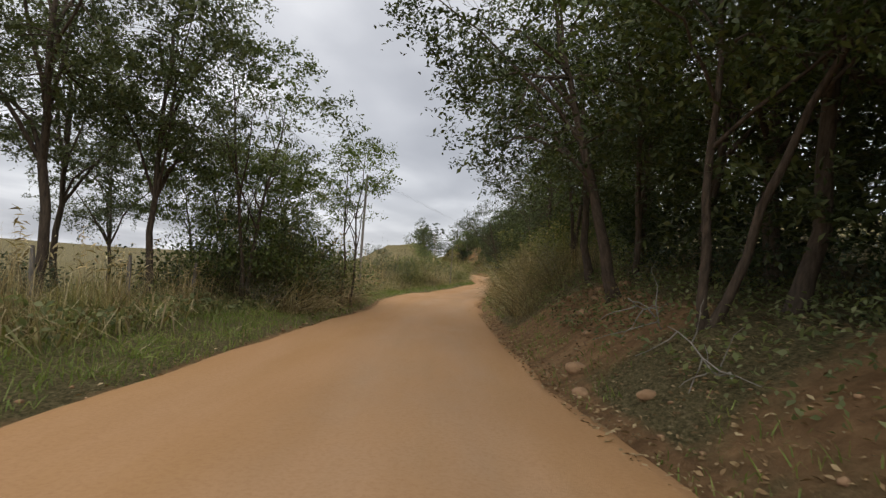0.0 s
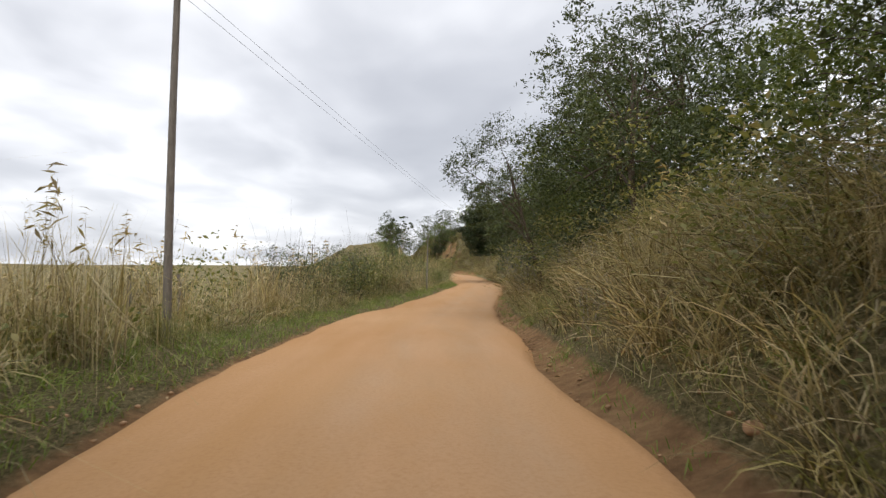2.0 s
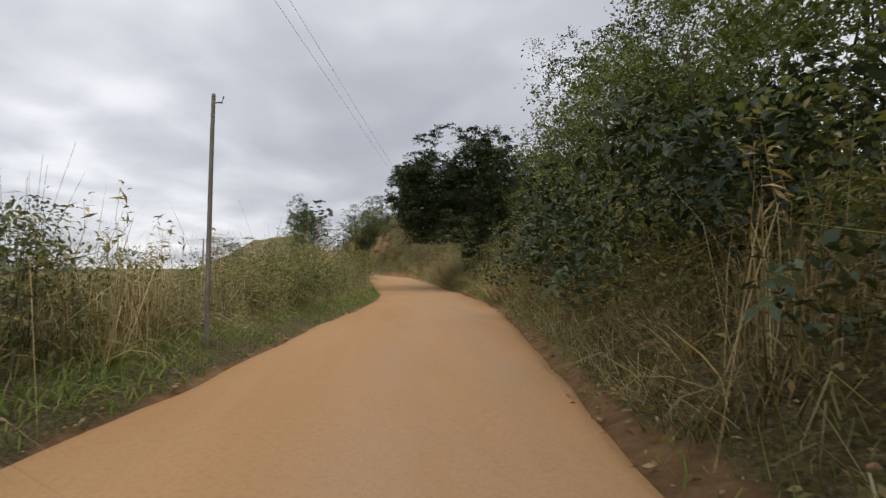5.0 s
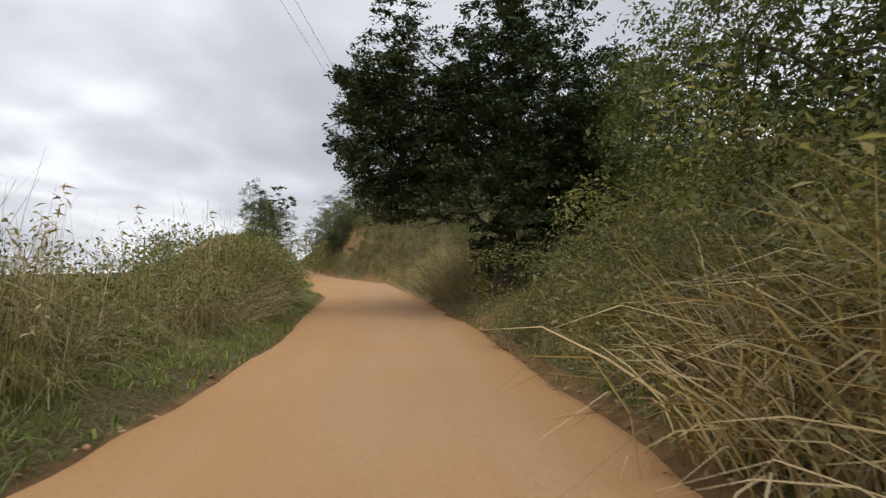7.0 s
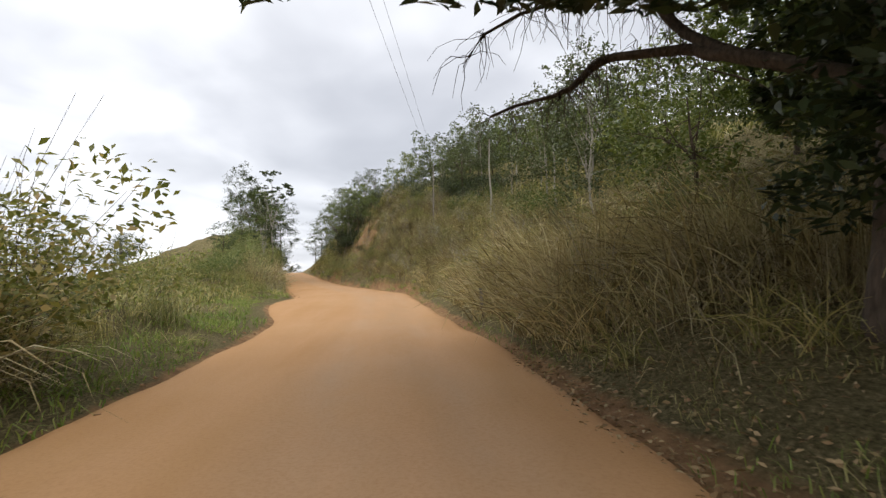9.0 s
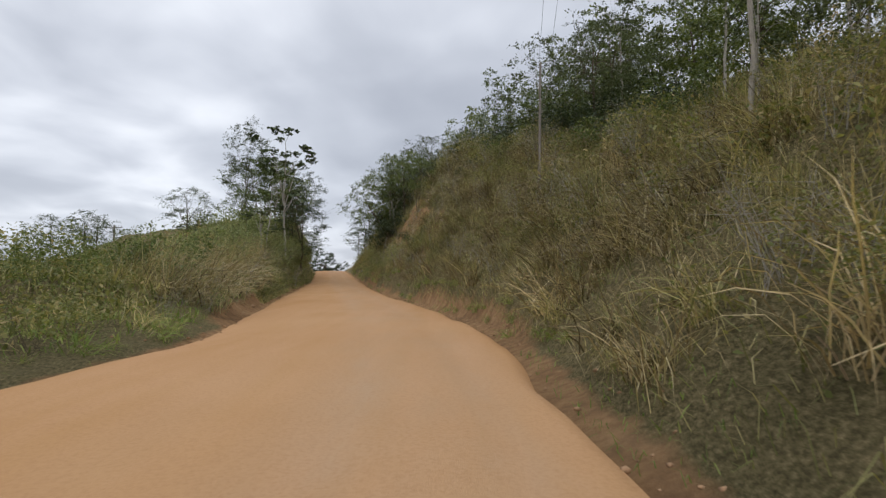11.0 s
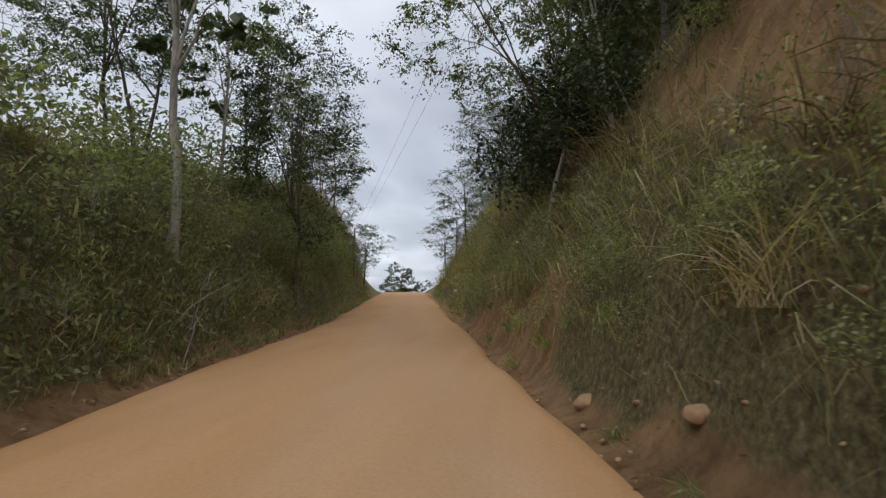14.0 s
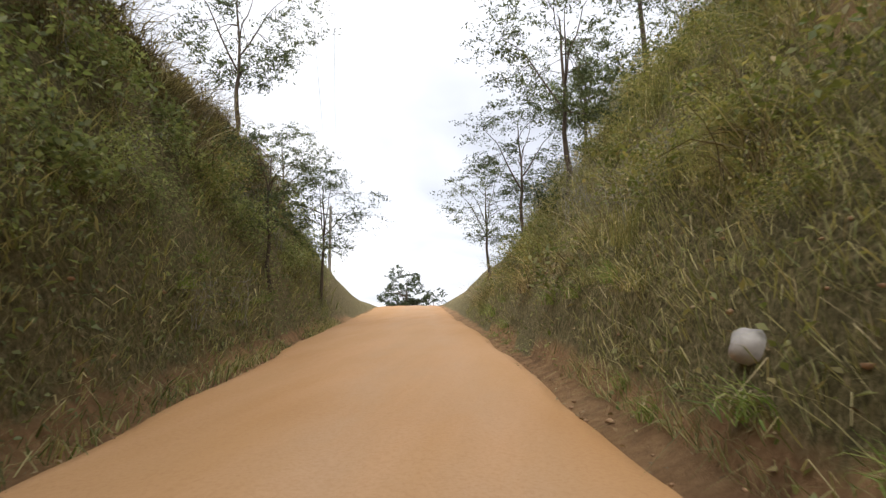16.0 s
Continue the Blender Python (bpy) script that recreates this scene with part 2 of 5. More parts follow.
# ------------------------------------------------------------------ plan of the road and the ground
# y, x of the road's middle, z of its surface
ROAD = np.array([
    (-60, 2.5, 0.3), (-20, 0.4, 0.1), (0, -0.73, 0.0), (10, -1.29, -0.22), (20, -1.46, -0.34), (30, -1.29, -0.44), (40, -0.70, -0.65),
    (50, 0.31, -0.82), (60, 1.50, -0.83), (70, 2.76, -0.77), (80, 3.87, -0.83), (90, 4.65, -0.96), (100, 4.87, -1.03),
    (110, 4.92, -0.93), (120, 5.0, -0.74), (130, 4.44, -0.60), (140, 2.89, -0.56), (150, 1.06, -0.45), (160, -0.96, -0.32),
    (170, -2.94, -0.11), (180, -4.75, 0.17), (195, -7.6, 0.70), (210, -10.4, 1.2), (228, -13.8, 1.72), (240, -16.2, 1.85), (252, -18.6, 1.6), (270, -22.5, 0.6), (310, -32.0, -2.5)])
# y, left half-width, right half-width
WIDTH = np.array([(-60, 2.6, 2.8), (0, 2.55, 2.85), (14, 2.45, 2.75), (19, 2.1, 2.7), (25, 2.1, 2.55), (32, 2.65, 2.45), (45, 3.1, 2.25), (56, 2.6, 2.1), (75, 2.25, 2.6), (90, 2.25, 2.7),
                  (105, 2.6, 2.9), (115, 2.8, 2.5), (124, 4.3, 2.3), (131, 3.7, 2.7), (142, 3.7, 2.95), (152, 3.7, 2.6), (165, 3.1, 2.55), (185, 2.4, 2.65), (240, 2.6, 2.6), (310, 2.6, 2.6)])
# y, bank height on the right, width of its face, rise per metre beyond it
RIGHT = np.array([(-60, 1.2, 2.5, 0.1), (0, 1.0, 2.4, 0.12), (12, 1.2, 2.2, 0.15), (22, 2.2, 2.6, 0.15), (35, 2.0, 2.6, 0.12), (55, 1.6, 2.4, 0.12), (75, 1.6, 2.4, 0.15), (82, 1.2, 2.6, 0.3), (88, 1.3, 3.0, 0.34),
                  (96, 1.2, 3.0, 0.34), (106, 1.5, 3.4, 0.36), (116, 2.6, 4.4, 0.42), (128, 4.2, 5.4, 0.42), (140, 5.2, 4.6, 0.42), (150, 6.6, 4.2, 0.36), (160, 8.8, 5.2, 0.3), (175, 9.0, 5.8, 0.25),
                  (188, 7.8, 5.8, 0.22), (203, 7.2, 5.6, 0.2), (215, 4.6, 4.6, 0.1), (230, 1.2, 2.5, 0.05), (250, 0.5, 2.0, 0.0), (310, 0.3, 2, 0)])
# y, bank height on the left, width of its face, rise per metre beyond it
LEFT = np.array([(-60, 0.2, 2.0, -0.03), (0, 0.15, 2.0, -0.05), (25, 0.2, 2.0, -0.09), (40, 0.15, 2.0, -0.12), (70, 0.2, 2.0, -0.12), (95, 0.3, 2.0, -0.1), (108, 0.5, 2.5, -0.02), (118, 0.2, 2.5, 0.07),
                 (132, 0.3, 3.0, 0.12), (142, 0.6, 3.2, 0.14), (150, 1.5, 2.6, 0.12), (160, 3.0, 2.4, 0.1), (172, 4.2, 2.4, 0.1), (190, 6.2, 2.4, 0.1), (203, 5.8, 2.6, 0.06), (216, 3.8, 2.8, 0.04), (230, 1.0, 2.5, 0.02), (250, 0.4, 2, 0), (310, 0.3, 2, 0)])


def smooth_table(table, y, col):
    """Catmull-Rom through a table's column."""
    t, v = table[:, 0], table[:, col]
    y = np.clip(np.asarray(y, float), t[0], t[-1])
    i = np.clip(np.searchsorted(t, y) - 1, 0, len(t) - 2)
    a, b = np.maximum(i - 1, 0), np.minimum(i + 2, len(t) - 1)
    h = t[i + 1] - t[i]
    s = (y - t[i]) / h
    m0 = (v[i + 1] - v[a]) / (t[i + 1] - t[a]) * h
    m1 = (v[b] - v[i]) / (t[b] - t[i]) * h
    return (2 * s**3 - 3 * s**2 + 1) * v[i] + (s**3 - 2 * s**2 + s) * m0 + (3 * s**2 - 2 * s**3) * v[i + 1] + (s**3 - s**2) * m1


def value_noise(x, y, scale, seed=0):
    x, y = np.asarray(x, float) / scale, np.asarray(y, float) / scale
    ix, iy = np.floor(x).astype(np.int64), np.floor(y).astype(np.int64)
    fx, fy = x - ix, y - iy
    fx, fy = fx * fx * (3 - 2 * fx), fy * fy * (3 - 2 * fy)

    def corner(a, b):
        n = (a * 374761393 + b * 668265263 + seed * 974634777) & 0x7FFFFFFF
        n = ((n ^ (n >> 13)) * 1274126177) & 0x7FFFFFFF
        return ((n ^ (n >> 16)) & 0xFFFF) / 65535.0

    return (corner(ix, iy) * (1 - fx) + corner(ix + 1, iy) * fx) * (1 - fy) + (corner(ix, iy + 1) * (1 - fx) + corner(ix + 1, iy + 1) * fx) * fy


def fbm(x, y, scale, octaves=3, seed=0):
    return sum((value_noise(x, y, scale / 2**k, seed + k) - 0.5) / 2**k for k in range(octaves))


def road_x(y):
    return smooth_table(ROAD, y, 1)


def road_z(y):
    return smooth_table(ROAD, y, 2)


def edge_left(y):
    return smooth_table(WIDTH, y, 1) + 0.3 * fbm(y, y * 0, 4.5, 3, 11)


def edge_right(y):
    return smooth_table(WIDTH, y, 2) + 0.3 * fbm(y, y * 0, 4.5, 3, 12)


def ground_z(x, y):
    x, y = np.broadcast_arrays(np.asarray(x, float), np.asarray(y, float))
    u = x - road_x(y)
    dr, dl = u - smooth_table(WIDTH, y, 2), -u - smooth_table(WIDTH, y, 1)
    d = np.maximum(dr, dl)
    z = road_z(y) - 0.14 + 0.17 * np.clip((d + 0.12) / 0.45, 0, 1)
    for side, table in ((dr, RIGHT), (dl, LEFT)):
        h, w, k = (smooth_table(table, y, c) for c in (1, 2, 3))
        t = np.clip((side - 0.35) / np.maximum(w, 0.5), 0, 1)
        past = np.maximum(side - 0.35 - w, 0)
        reach = np.where(k > 0, 34.0, 90.0)
        rise = k * reach * (1 - np.exp(-past / reach))
        if table is LEFT:
            strip = np.exp(-((past / (10 + 8 * np.clip((y - 148) / 14, 0, 1))) ** 2))
            rise = np.where(k > 0, rise * strip, rise) - 9 * (1 - np.exp(-np.maximum(past - 9, 0) / 45))
            h = h * strip
        z = z + h * (1 - (1 - t) ** 1.35) + rise
        z = z + np.where(side > 0.3, np.minimum(side, 3) / 3 * ((0.45 + 0.45 * np.clip((y - 104) / 12, 0, 1)) * fbm(x, y, 3.2, 3, 3) + 0.12 * fbm(x, y, 0.7, 2, 5)) + np.minimum(past / 20, 1) * 1.2 * fbm(x, y, 14, 3, 9), 0)
    z = z + 0.75 * fbm(x, y, 1.5, 4, 61) * np.clip((dr - 2) / 1.5, 0, 1) * np.clip((8 - dr) / 1.5, 0, 1) * np.clip((y - 146) / 4, 0, 1) * np.clip((180 - y) / 8, 0, 1)
    # scraped foot of the cutting, a low steep face of earth
    notch = np.clip((y - 130) / 6, 0, 1) * np.clip((208 - y) / 8, 0, 1)
    z = z + notch * (0.6 * value_noise(x, y, 2.2, 71) + 0.15) * np.clip((dr - 0.45) / 0.3, 0, 1) + 0.6 * notch * value_noise(x, y, 2.6, 72) * np.clip((dl - 0.4) / 0.3, 0, 1)
    far = np.clip((np.hypot(x, y - 110) - 260) / 900, 0, 1)
    return z * (1 - far) + far * (-20 + 26 * fbm(x, y, 700, 3, 21) + far * 9)


# ------------------------------------------------------------------ mesh helpers


def mesh_of(name, verts, quads, mat, smooth=False):
    """A mesh of four-cornered faces from arrays."""
    verts, quads = np.asarray(verts, np.float32), np.asarray(quads, np.int32)
    me = bpy.data.meshes.new(name)
    me.vertices.add(len(verts))
    me.vertices.foreach_set("co", verts.ravel())
    me.loops.add(quads.size)
    me.loops.foreach_set("vertex_index", quads.ravel())
    me.polygons.add(len(quads))
    me.polygons.foreach_set("loop_start", np.arange(0, quads.size, 4, dtype=np.int32))
    if smooth:
        me.polygons.foreach_set("use_smooth", np.ones(len(quads), dtype=bool))
    me.update(calc_edges=True)
    me.materials.append(mat)
    return me


def part(name, verts, quads, mat, parent, label="", smooth=False):
    ob = new(name, mesh_of(name, verts, quads, mat, smooth))
    ob.parent = parent
    return tagged(ob, label)


def grid_quads(rows, cols):
    i = np.arange(rows * cols).reshape(rows, cols)
    return np.stack([i[:-1, :-1], i[:-1, 1:], i[1:, 1:], i[1:, :-1]], -1).reshape(-1, 4)


class Bag:
    """Collects pieces of mesh into one."""

    def __init__(self):
        self.v, self.q, self.n = [], [], 0

    def add(self, v, q):
        self.v.append(np.asarray(v, np.float32).reshape(-1, 3))
        self.q.append(np.asarray(q, np.int64).reshape(-1, 4) + self.n)
        self.n += len(self.v[-1])

    def arrays(self):
        return np.concatenate(self.v), np.concatenate(self.q)


def tube(bag, pts, radii, sides=6):
    pts = np.asarray(pts, float)
    n = len(pts)
    ways = np.gradient(pts, axis=0)
    ways /= np.linalg.norm(ways, axis=1)[:, None] + 1e-9
    ref = np.where(np.abs(ways[:, 2:3]) > 0.9, np.array([[1.0, 0, 0]]), np.array([[0, 0, 1.0]]))
    a = np.cross(ways, ref)
    a /= np.linalg.norm(a, axis=1)[:, None] + 1e-9
    b = np.cross(ways, a)
    ang = np.linspace(0, 2 * np.pi, sides, endpoint=False)
    ring = pts[:, None] + np.asarray(radii)[:, None, None] * (np.cos(ang)[None, :, None] * a[:, None] + np.sin(ang)[None, :, None] * b[:, None])
    i = np.arange(n * sides).reshape(n, sides)
    j = np.roll(i, -1, axis=1)
    bag.add(ring, np.stack([i[:-1], j[:-1], j[1:], i[1:]], -1).reshape(-1, 4))


def limb_line(rng, a, b, n, wobble, sag=0.0):
    t = np.linspace(0, 1, n)[:, None]
    p = np.asarray(a) * (1 - t) + np.asarray(b) * t
    off = np.cumsum(rng.normal(0, wobble, (n, 3)), 0)
    off -= off[0] + (off[-1] - off[0]) * t
    p = p + off
    p[:, 2] += sag * np.sin(np.pi * t[:, 0])
    return p


def leaves(rng, centres, size, slim=0.45, droop=0.25, spread=1.0):
    """One folded four-cornered leaf at each centre."""
    n = len(centres)
    way = rng.normal(0, 1, (n, 3)) * (1, 1, 0.6 * spread)
    way[:, 2] -= droop
    way /= np.linalg.norm(way, axis=1)[:, None]
    side = np.cross(way, rng.normal(0, 0.5, (n, 3)) + (0, 0, 1.0))
    side /= np.linalg.norm(side, axis=1)[:, None] + 1e-9
    up = np.cross(side, way)
    s = (size * rng.uniform(0.6, 1.3, n))[:, None]
    base = centres - way * s * 0.5
    v = np.stack([base, centres + side * s * slim * 0.5 + up * s * 0.08, centres + way * s * 0.5 - up * s * 0.06, centres - side * s * slim * 0.5 + up * s * 0.08], 1)
    return v.reshape(-1, 3), np.arange(n * 4).reshape(n, 4)


def blades(rng, roots, height, width, lean, bend, up=None):
    """Grass blades of two faces each, standing on the roots."""
    n = len(roots)
    ang = rng.uniform(0, 2 * np.pi, n)
    out = np.stack([np.cos(ang), np.sin(ang), np.zeros(n)], 1)
    flat = np.stack([-np.sin(ang + rng.normal(0, 0.6, n)), np.cos(ang), np.zeros(n)], 1)
    h = (height * rng.uniform(0.55, 1.2, n))[:, None]
    le, be = np.abs(rng.normal(0, lean, n))[:, None], np.abs(rng.normal(0, bend, n))[:, None]
    up = np.array([[0, 0, 1.0]]) if up is None else up
    mid = roots + up * h * 0.55 + out * h * 0.5 * le
    tip = roots + up * h * np.maximum(1 - 0.55 * be, 0.25) + out * h * (le + 0.75 * be) - np.array([[0, 0, 0.25]]) * h * be
    w = width * rng.uniform(0.6, 1.3, n)[:, None]
    v = np.stack([roots - flat * w * 0.5, roots + flat * w * 0.5, mid + flat * w * 0.42, mid - flat * w * 0.42, tip + flat * w * 0.07, tip - flat * w * 0.07], 1)
    k = (np.arange(n) * 6)[:, None]
    q = np.concatenate([k + [0, 1, 2, 3], k + [3, 2, 4, 5]], 0)
    return v.reshape(-1, 3), q


# ------------------------------------------------------------------ ground and road
ys = np.concatenate([-60 - np.geomspace(1500, 6, 16), np.arange(-60, -8, 2.0), np.arange(-8, 216, 0.5), np.arange(216, 246, 0.8), np.arange(246, 300, 2.0), 300 + np.geomspace(6, 3600, 34)])
us = np.concatenate([-np.geomspace(3200, 15.5, 30), np.arange(-15, -6.01, 0.36), np.arange(-5.8, 6.81, 0.2), np.arange(7.1, 15.01, 0.36), np.geomspace(15.5, 3200, 30)])
gx = road_x(ys)[:, None] + us[None, :]
gy = np.broadcast_to(ys[:, None], gx.shape)
gv = np.stack([gx, gy, ground_z(gx, gy)], -1)
ground = new("ground", mesh_of("ground", gv.reshape(-1, 3), grid_quads(*gx.shape), GROUND, True))
tagged(ground, "reddish-brown earth banks and rough grassy land", "ground", kind="structure")
gu = np.broadcast_to(us[None, :], gx.shape)
off_r, off_l = gu - smooth_table(WIDTH, gy, 2), -gu - smooth_table(WIDTH, gy, 1)
ragged = value_noise(gu, gy, 2.4, 44)


def between(v, lo, hi, soft):
    return np.clip((v - lo) / soft, 0, 1) * np.clip((hi - v) / soft, 0, 1)


def bare_cliff(u, y, d):
    return between(d, 0.9 + 0.8 * np.clip((y - 160) / 8, 0, 1), 3.7 + 2.6 * np.clip((y - 172) / 6, 0, 1), 0.6) * between(y, 147, 192, 4) * np.clip(value_noise(u, y, 3.6, 44) * 3 - 1.4 + 1.5 * np.exp(-(((y - 157.5) / 4.5) ** 2)) + 2.0 * np.exp(-(((y - 183) / 5) ** 2) - ((d - 4.4) / 2.2) ** 2), 0, 1)


bare = 1 - np.clip((np.maximum(off_r - 0.1, off_l + 0.12)) / 0.4, 0, 1)
for patch in (bare_cliff(gu, gy, off_r), between(off_r, -1, 0.6, 0.25) * between(gy, 128, 206, 4) * np.clip(ragged * 3 - 0.5, 0, 1), between(off_r, -1, 0.6, 0.3) * between(gy, 20, 64, 4),
              # bare earth thinned here; the darker turf stands in for the mango's shade
              between(off_r, -1, 3.2, 0.8) * between(gy, 90, 104, 3) * np.clip(ragged * 2 - 0.8, 0, 1),
              between(off_r, -1, 0.8, 0.4) * between(gy, 128, 150, 4) * np.clip(ragged * 2, 0, 1),
              between(off_r, -1, 1.3, 0.4) * between(gy, 164, 178, 3) * np.clip(ragged * 3 - 0.3, 0, 1),
              between(off_l, -1, 0.9, 0.5) * between(gy, 134, 150, 2), between(off_l, -1, 0.55, 0.3) * between(gy, 148, 215, 3),
              between(off_r, -1, 3.0, 0.8) * np.maximum(between(gy, -60, 20, 3) * np.clip(ragged * 2 - 0.6, 0, 1), between(gy, 8, 18, 2) * np.clip(ragged * 2.5, 0, 1)), between(off_l, 1.5, 4.5, 0.7) * between(gy, 186, 200, 3) * np.clip(ragged * 3 - 0.8, 0, 1)):
    bare = np.maximum(bare, patch)
cover_attr = ground.data.attributes.new("cover", "FLOAT", "POINT")
cover_attr.data.foreach_set("value", (1 - bare).astype(np.float32).ravel())

rys = np.arange(-56, 300, 0.4)
rt = np.linspace(-1, 1, 33)
el, er = edge_left(rys), edge_right(rys)
ru = np.where(rt[None, :] < 0, rt[None, :] * el[:, None], rt[None, :] * er[:, None])
rx = road_x(rys)[:, None] + ru
ry = np.broadcast_to(rys[:, None], rx.shape)
camber = 0.05 * (1 - rt[None, :] ** 2) - 0.16 * np.clip((np.abs(rt[None, :]) - 0.93) / 0.07, 0, 1)
ruts = -0.03 * (np.exp(-(((ru - 0.0) / 0.28) ** 2)) + np.exp(-(((ru - 1.5) / 0.28) ** 2)) + 0.7 * np.exp(-(((ru + 1.5) / 0.3) ** 2)))
rz = road_z(rys)[:, None] + camber + ruts + 0.04 * fbm(rx, ry, 1.6, 3, 31) + 0.05 * fbm(rx, ry, 7, 2, 32)
road = new("road", mesh_of("road", np.stack([rx, ry, rz], -1).reshape(-1, 3), grid_quads(*rx.shape), DIRT, True))
worn = np.exp(-((np.abs(ru - 0.75) / 1.35) ** 4)) * 0.75 + 0.25 * (np.exp(-(((ru - 0.0) / 0.3) ** 2)) + np.exp(-(((ru - 1.5) / 0.3) ** 2))) + 0.2 * np.exp(-(((ru + 1.5) / 0.5) ** 2))
worn_attr = road.data.attributes.new("worn", "FLOAT", "POINT")
worn_attr.data.foreach_set("value", np.clip(worn, 0, 1).astype(np.float32).ravel())
tagged(road, "unpaved orange dirt road with packed wheel tracks", "road", kind="structure")

# ------------------------------------------------------------------ plants


def sprays(rng, n, reach, flat):
    """Places of leaves along a handful of twigs that spread from one point."""
    k = rng.randint(5, 9)
    way = rng.normal(0, 1, (k, 3)) + (0, 0, 0.25)
    way /= np.linalg.norm(way, axis=1)[:, None]
    which = rng.randint(0, k, n)
    s = rng.uniform(0.15, 1, n)
    pts = way[which] * (s * reach * 1.7)[:, None] + rng.normal(0, 0.17 * reach, (n, 3))
    pts[:, 2] -= 0.35 * reach * s * s
    return pts * (1, 1, flat)


def make_tree(name, label, seed, height, radius, base, clumps, per_clump, clump_r, leaf, mat, bark=BARK, trunk_r=0.16, trunks=1, limbs=9, slim=0.45, droop=0.25, hollow=0.5, flat=0.7, sides=6, clear=None, more=None):
    """A tree as a thing: a tapered trunk with limbs, and a crown of leaf clumps carried by its branches."""
    rng = np.random.RandomState(seed)
    root = new(name)
    wood, crown = Bag(), Bag()
    mid = np.array([0, 0, (height + base) / 2])
    half = np.array([radius, radius, (height - base) / 2])
    dirs = rng.normal(0, 1, (clumps, 3))
    dirs /= np.linalg.norm(dirs, axis=1)[:, None]
    lump = 1 + 0.28 * np.sin(dirs[:, 0] * 3.1 + seed) * np.cos(dirs[:, 1] * 2.7 + seed * 2) + 0.2 * np.sin(dirs[:, 2] * 5 + seed)
    centres = mid + dirs * half * (lump * rng.uniform(hollow, 1.0, clumps) ** 0.6)[:, None]
    centres[:, 2] = np.maximum(centres[:, 2], base * 0.6 + 0.15)
    if more is not None:
        centres = np.concatenate([centres, more])
    if clear:
        centres = centres[clear(centres)]
        clumps = len(centres)
    nodes, node_r = [], []
    for k in range(trunks):
        foot = np.array([0, 0, -0.25]) if trunks == 1 else np.array([rng.uniform(-0.35, 0.35), rng.uniform(-0.35, 0.35), -0.25])
        ang = 2 * np.pi * (k + rng.uniform(0, 0.4)) / trunks
        spread = 0.08 * radius if trunks == 1 else 0.45 * radius
        top = np.array([np.cos(ang) * spread, np.sin(ang) * spread, base + (height - base) * rng.uniform(0.62, 0.8)])
        line = limb_line(rng, foot, top, 11, 0.05 * height / 8)
        rad = trunk_r / trunks**0.4 * np.linspace(1, 0.22, 11)
        rad[0] *= 1.5
        tube(wood, line, rad, sides + 2)
        for j in range(limbs):
            s = rng.randint(4, 10)
            tip = centres[rng.randint(clumps)] * 0.8 + mid * 0.2
            branch = limb_line(rng, line[s], tip, 7, 0.06 * radius / 3, 0.12 * radius)
            br = rad[s] * 0.62 * np.linspace(1, 0.25, 7)
            tube(wood, branch, br, sides)
            nodes.append(branch[2:])
            node_r.append(br[2:])
        nodes.append(line[5:])
        node_r.append(rad[5:] * 0.7)
    nodes, node_r = np.concatenate(nodes), np.concatenate(node_r)
    for c in centres:
        k = np.argmin(((nodes - c) ** 2).sum(1) + rng.uniform(0, 0.3))
        if rng.uniform() < 0.7 and ((nodes[k] - c) ** 2).sum() < 6:
            tube(wood, limb_line(rng, nodes[k], c, 3, 0.06, 0.05), min(node_r[k] * 0.55, 0.035) * np.array([1, 0.65, 0.25]), 3)
        n = max(3, int(per_clump * rng.uniform(0.5, 1.5)))
        pts = c + sprays(rng, n, clump_r * rng.uniform(0.7, 1.25), flat)
        if clear:
            pts = pts[clear(pts)]
        crown.add(*leaves(rng, pts, leaf, slim, droop))
    part("trunk", *wood.arrays(), bark, root, smooth=True)
    part("crown", *crown.arrays(), mat, root)
    return tagged(root, label, "tree")


CLUMPS = {}
REST = {}


def make_bush(name, label, seed, height, radius, count, leaf, mat, slim=0.5, twigs=15, droop=0.2, spiky=0.0):
    rng = np.random.RandomState(seed)
    root = new(name)
    wood, crown = Bag(), Bag()
    lobes = rng.normal(0, 1, (9, 3)) * (radius * 0.5, radius * 0.5, height * 0.2) + (0, 0, height * 0.5)
    size = rng.uniform(0.35, 0.62, 9) * radius
    which = rng.randint(0, 9, count)
    d = rng.normal(0, 1, (count, 3))
    d /= np.linalg.norm(d, axis=1)[:, None]
    pts = lobes[which] + d * (size[which] * rng.uniform(0.45, 1.05, count) ** 0.7)[:, None] * (1, 1, 0.85)
    low = pts[:, 2] < 0.05
    pts[low, 2] = rng.uniform(0.05, 0.4 * height, low.sum())
    crown.add(*leaves(rng, pts, leaf, slim, droop))
    for k in range(twigs):
        tip = lobes[rng.randint(9)] + rng.normal(0, 1, 3) * size[0] * 0.8 + (0, 0, spiky * rng.uniform(0, 1))
        tip[2] = max(tip[2], 0.25)
        line = limb_line(rng, (rng.normal(0, 0.12) * radius, rng.normal(0, 0.12) * radius, -0.12), tip, 4, 0.05, 0.1)
        tube(wood, line, np.linspace(0.0035, 0.0012, 4) * (0.7 + height / 3), 3)
    part("stem", *wood.arrays(), BARK, root)
    part("foliage", *crown.arrays(), mat, root)
    few = crown.arrays()[0].reshape(-1, 4, 3)[::2].reshape(-1, 3)
    CLUMPS[root.name] = ((*wood.arrays(), BARK), (few, np.arange(len(few)).reshape(-1, 4), mat))
    return tagged(root, label, "bush")


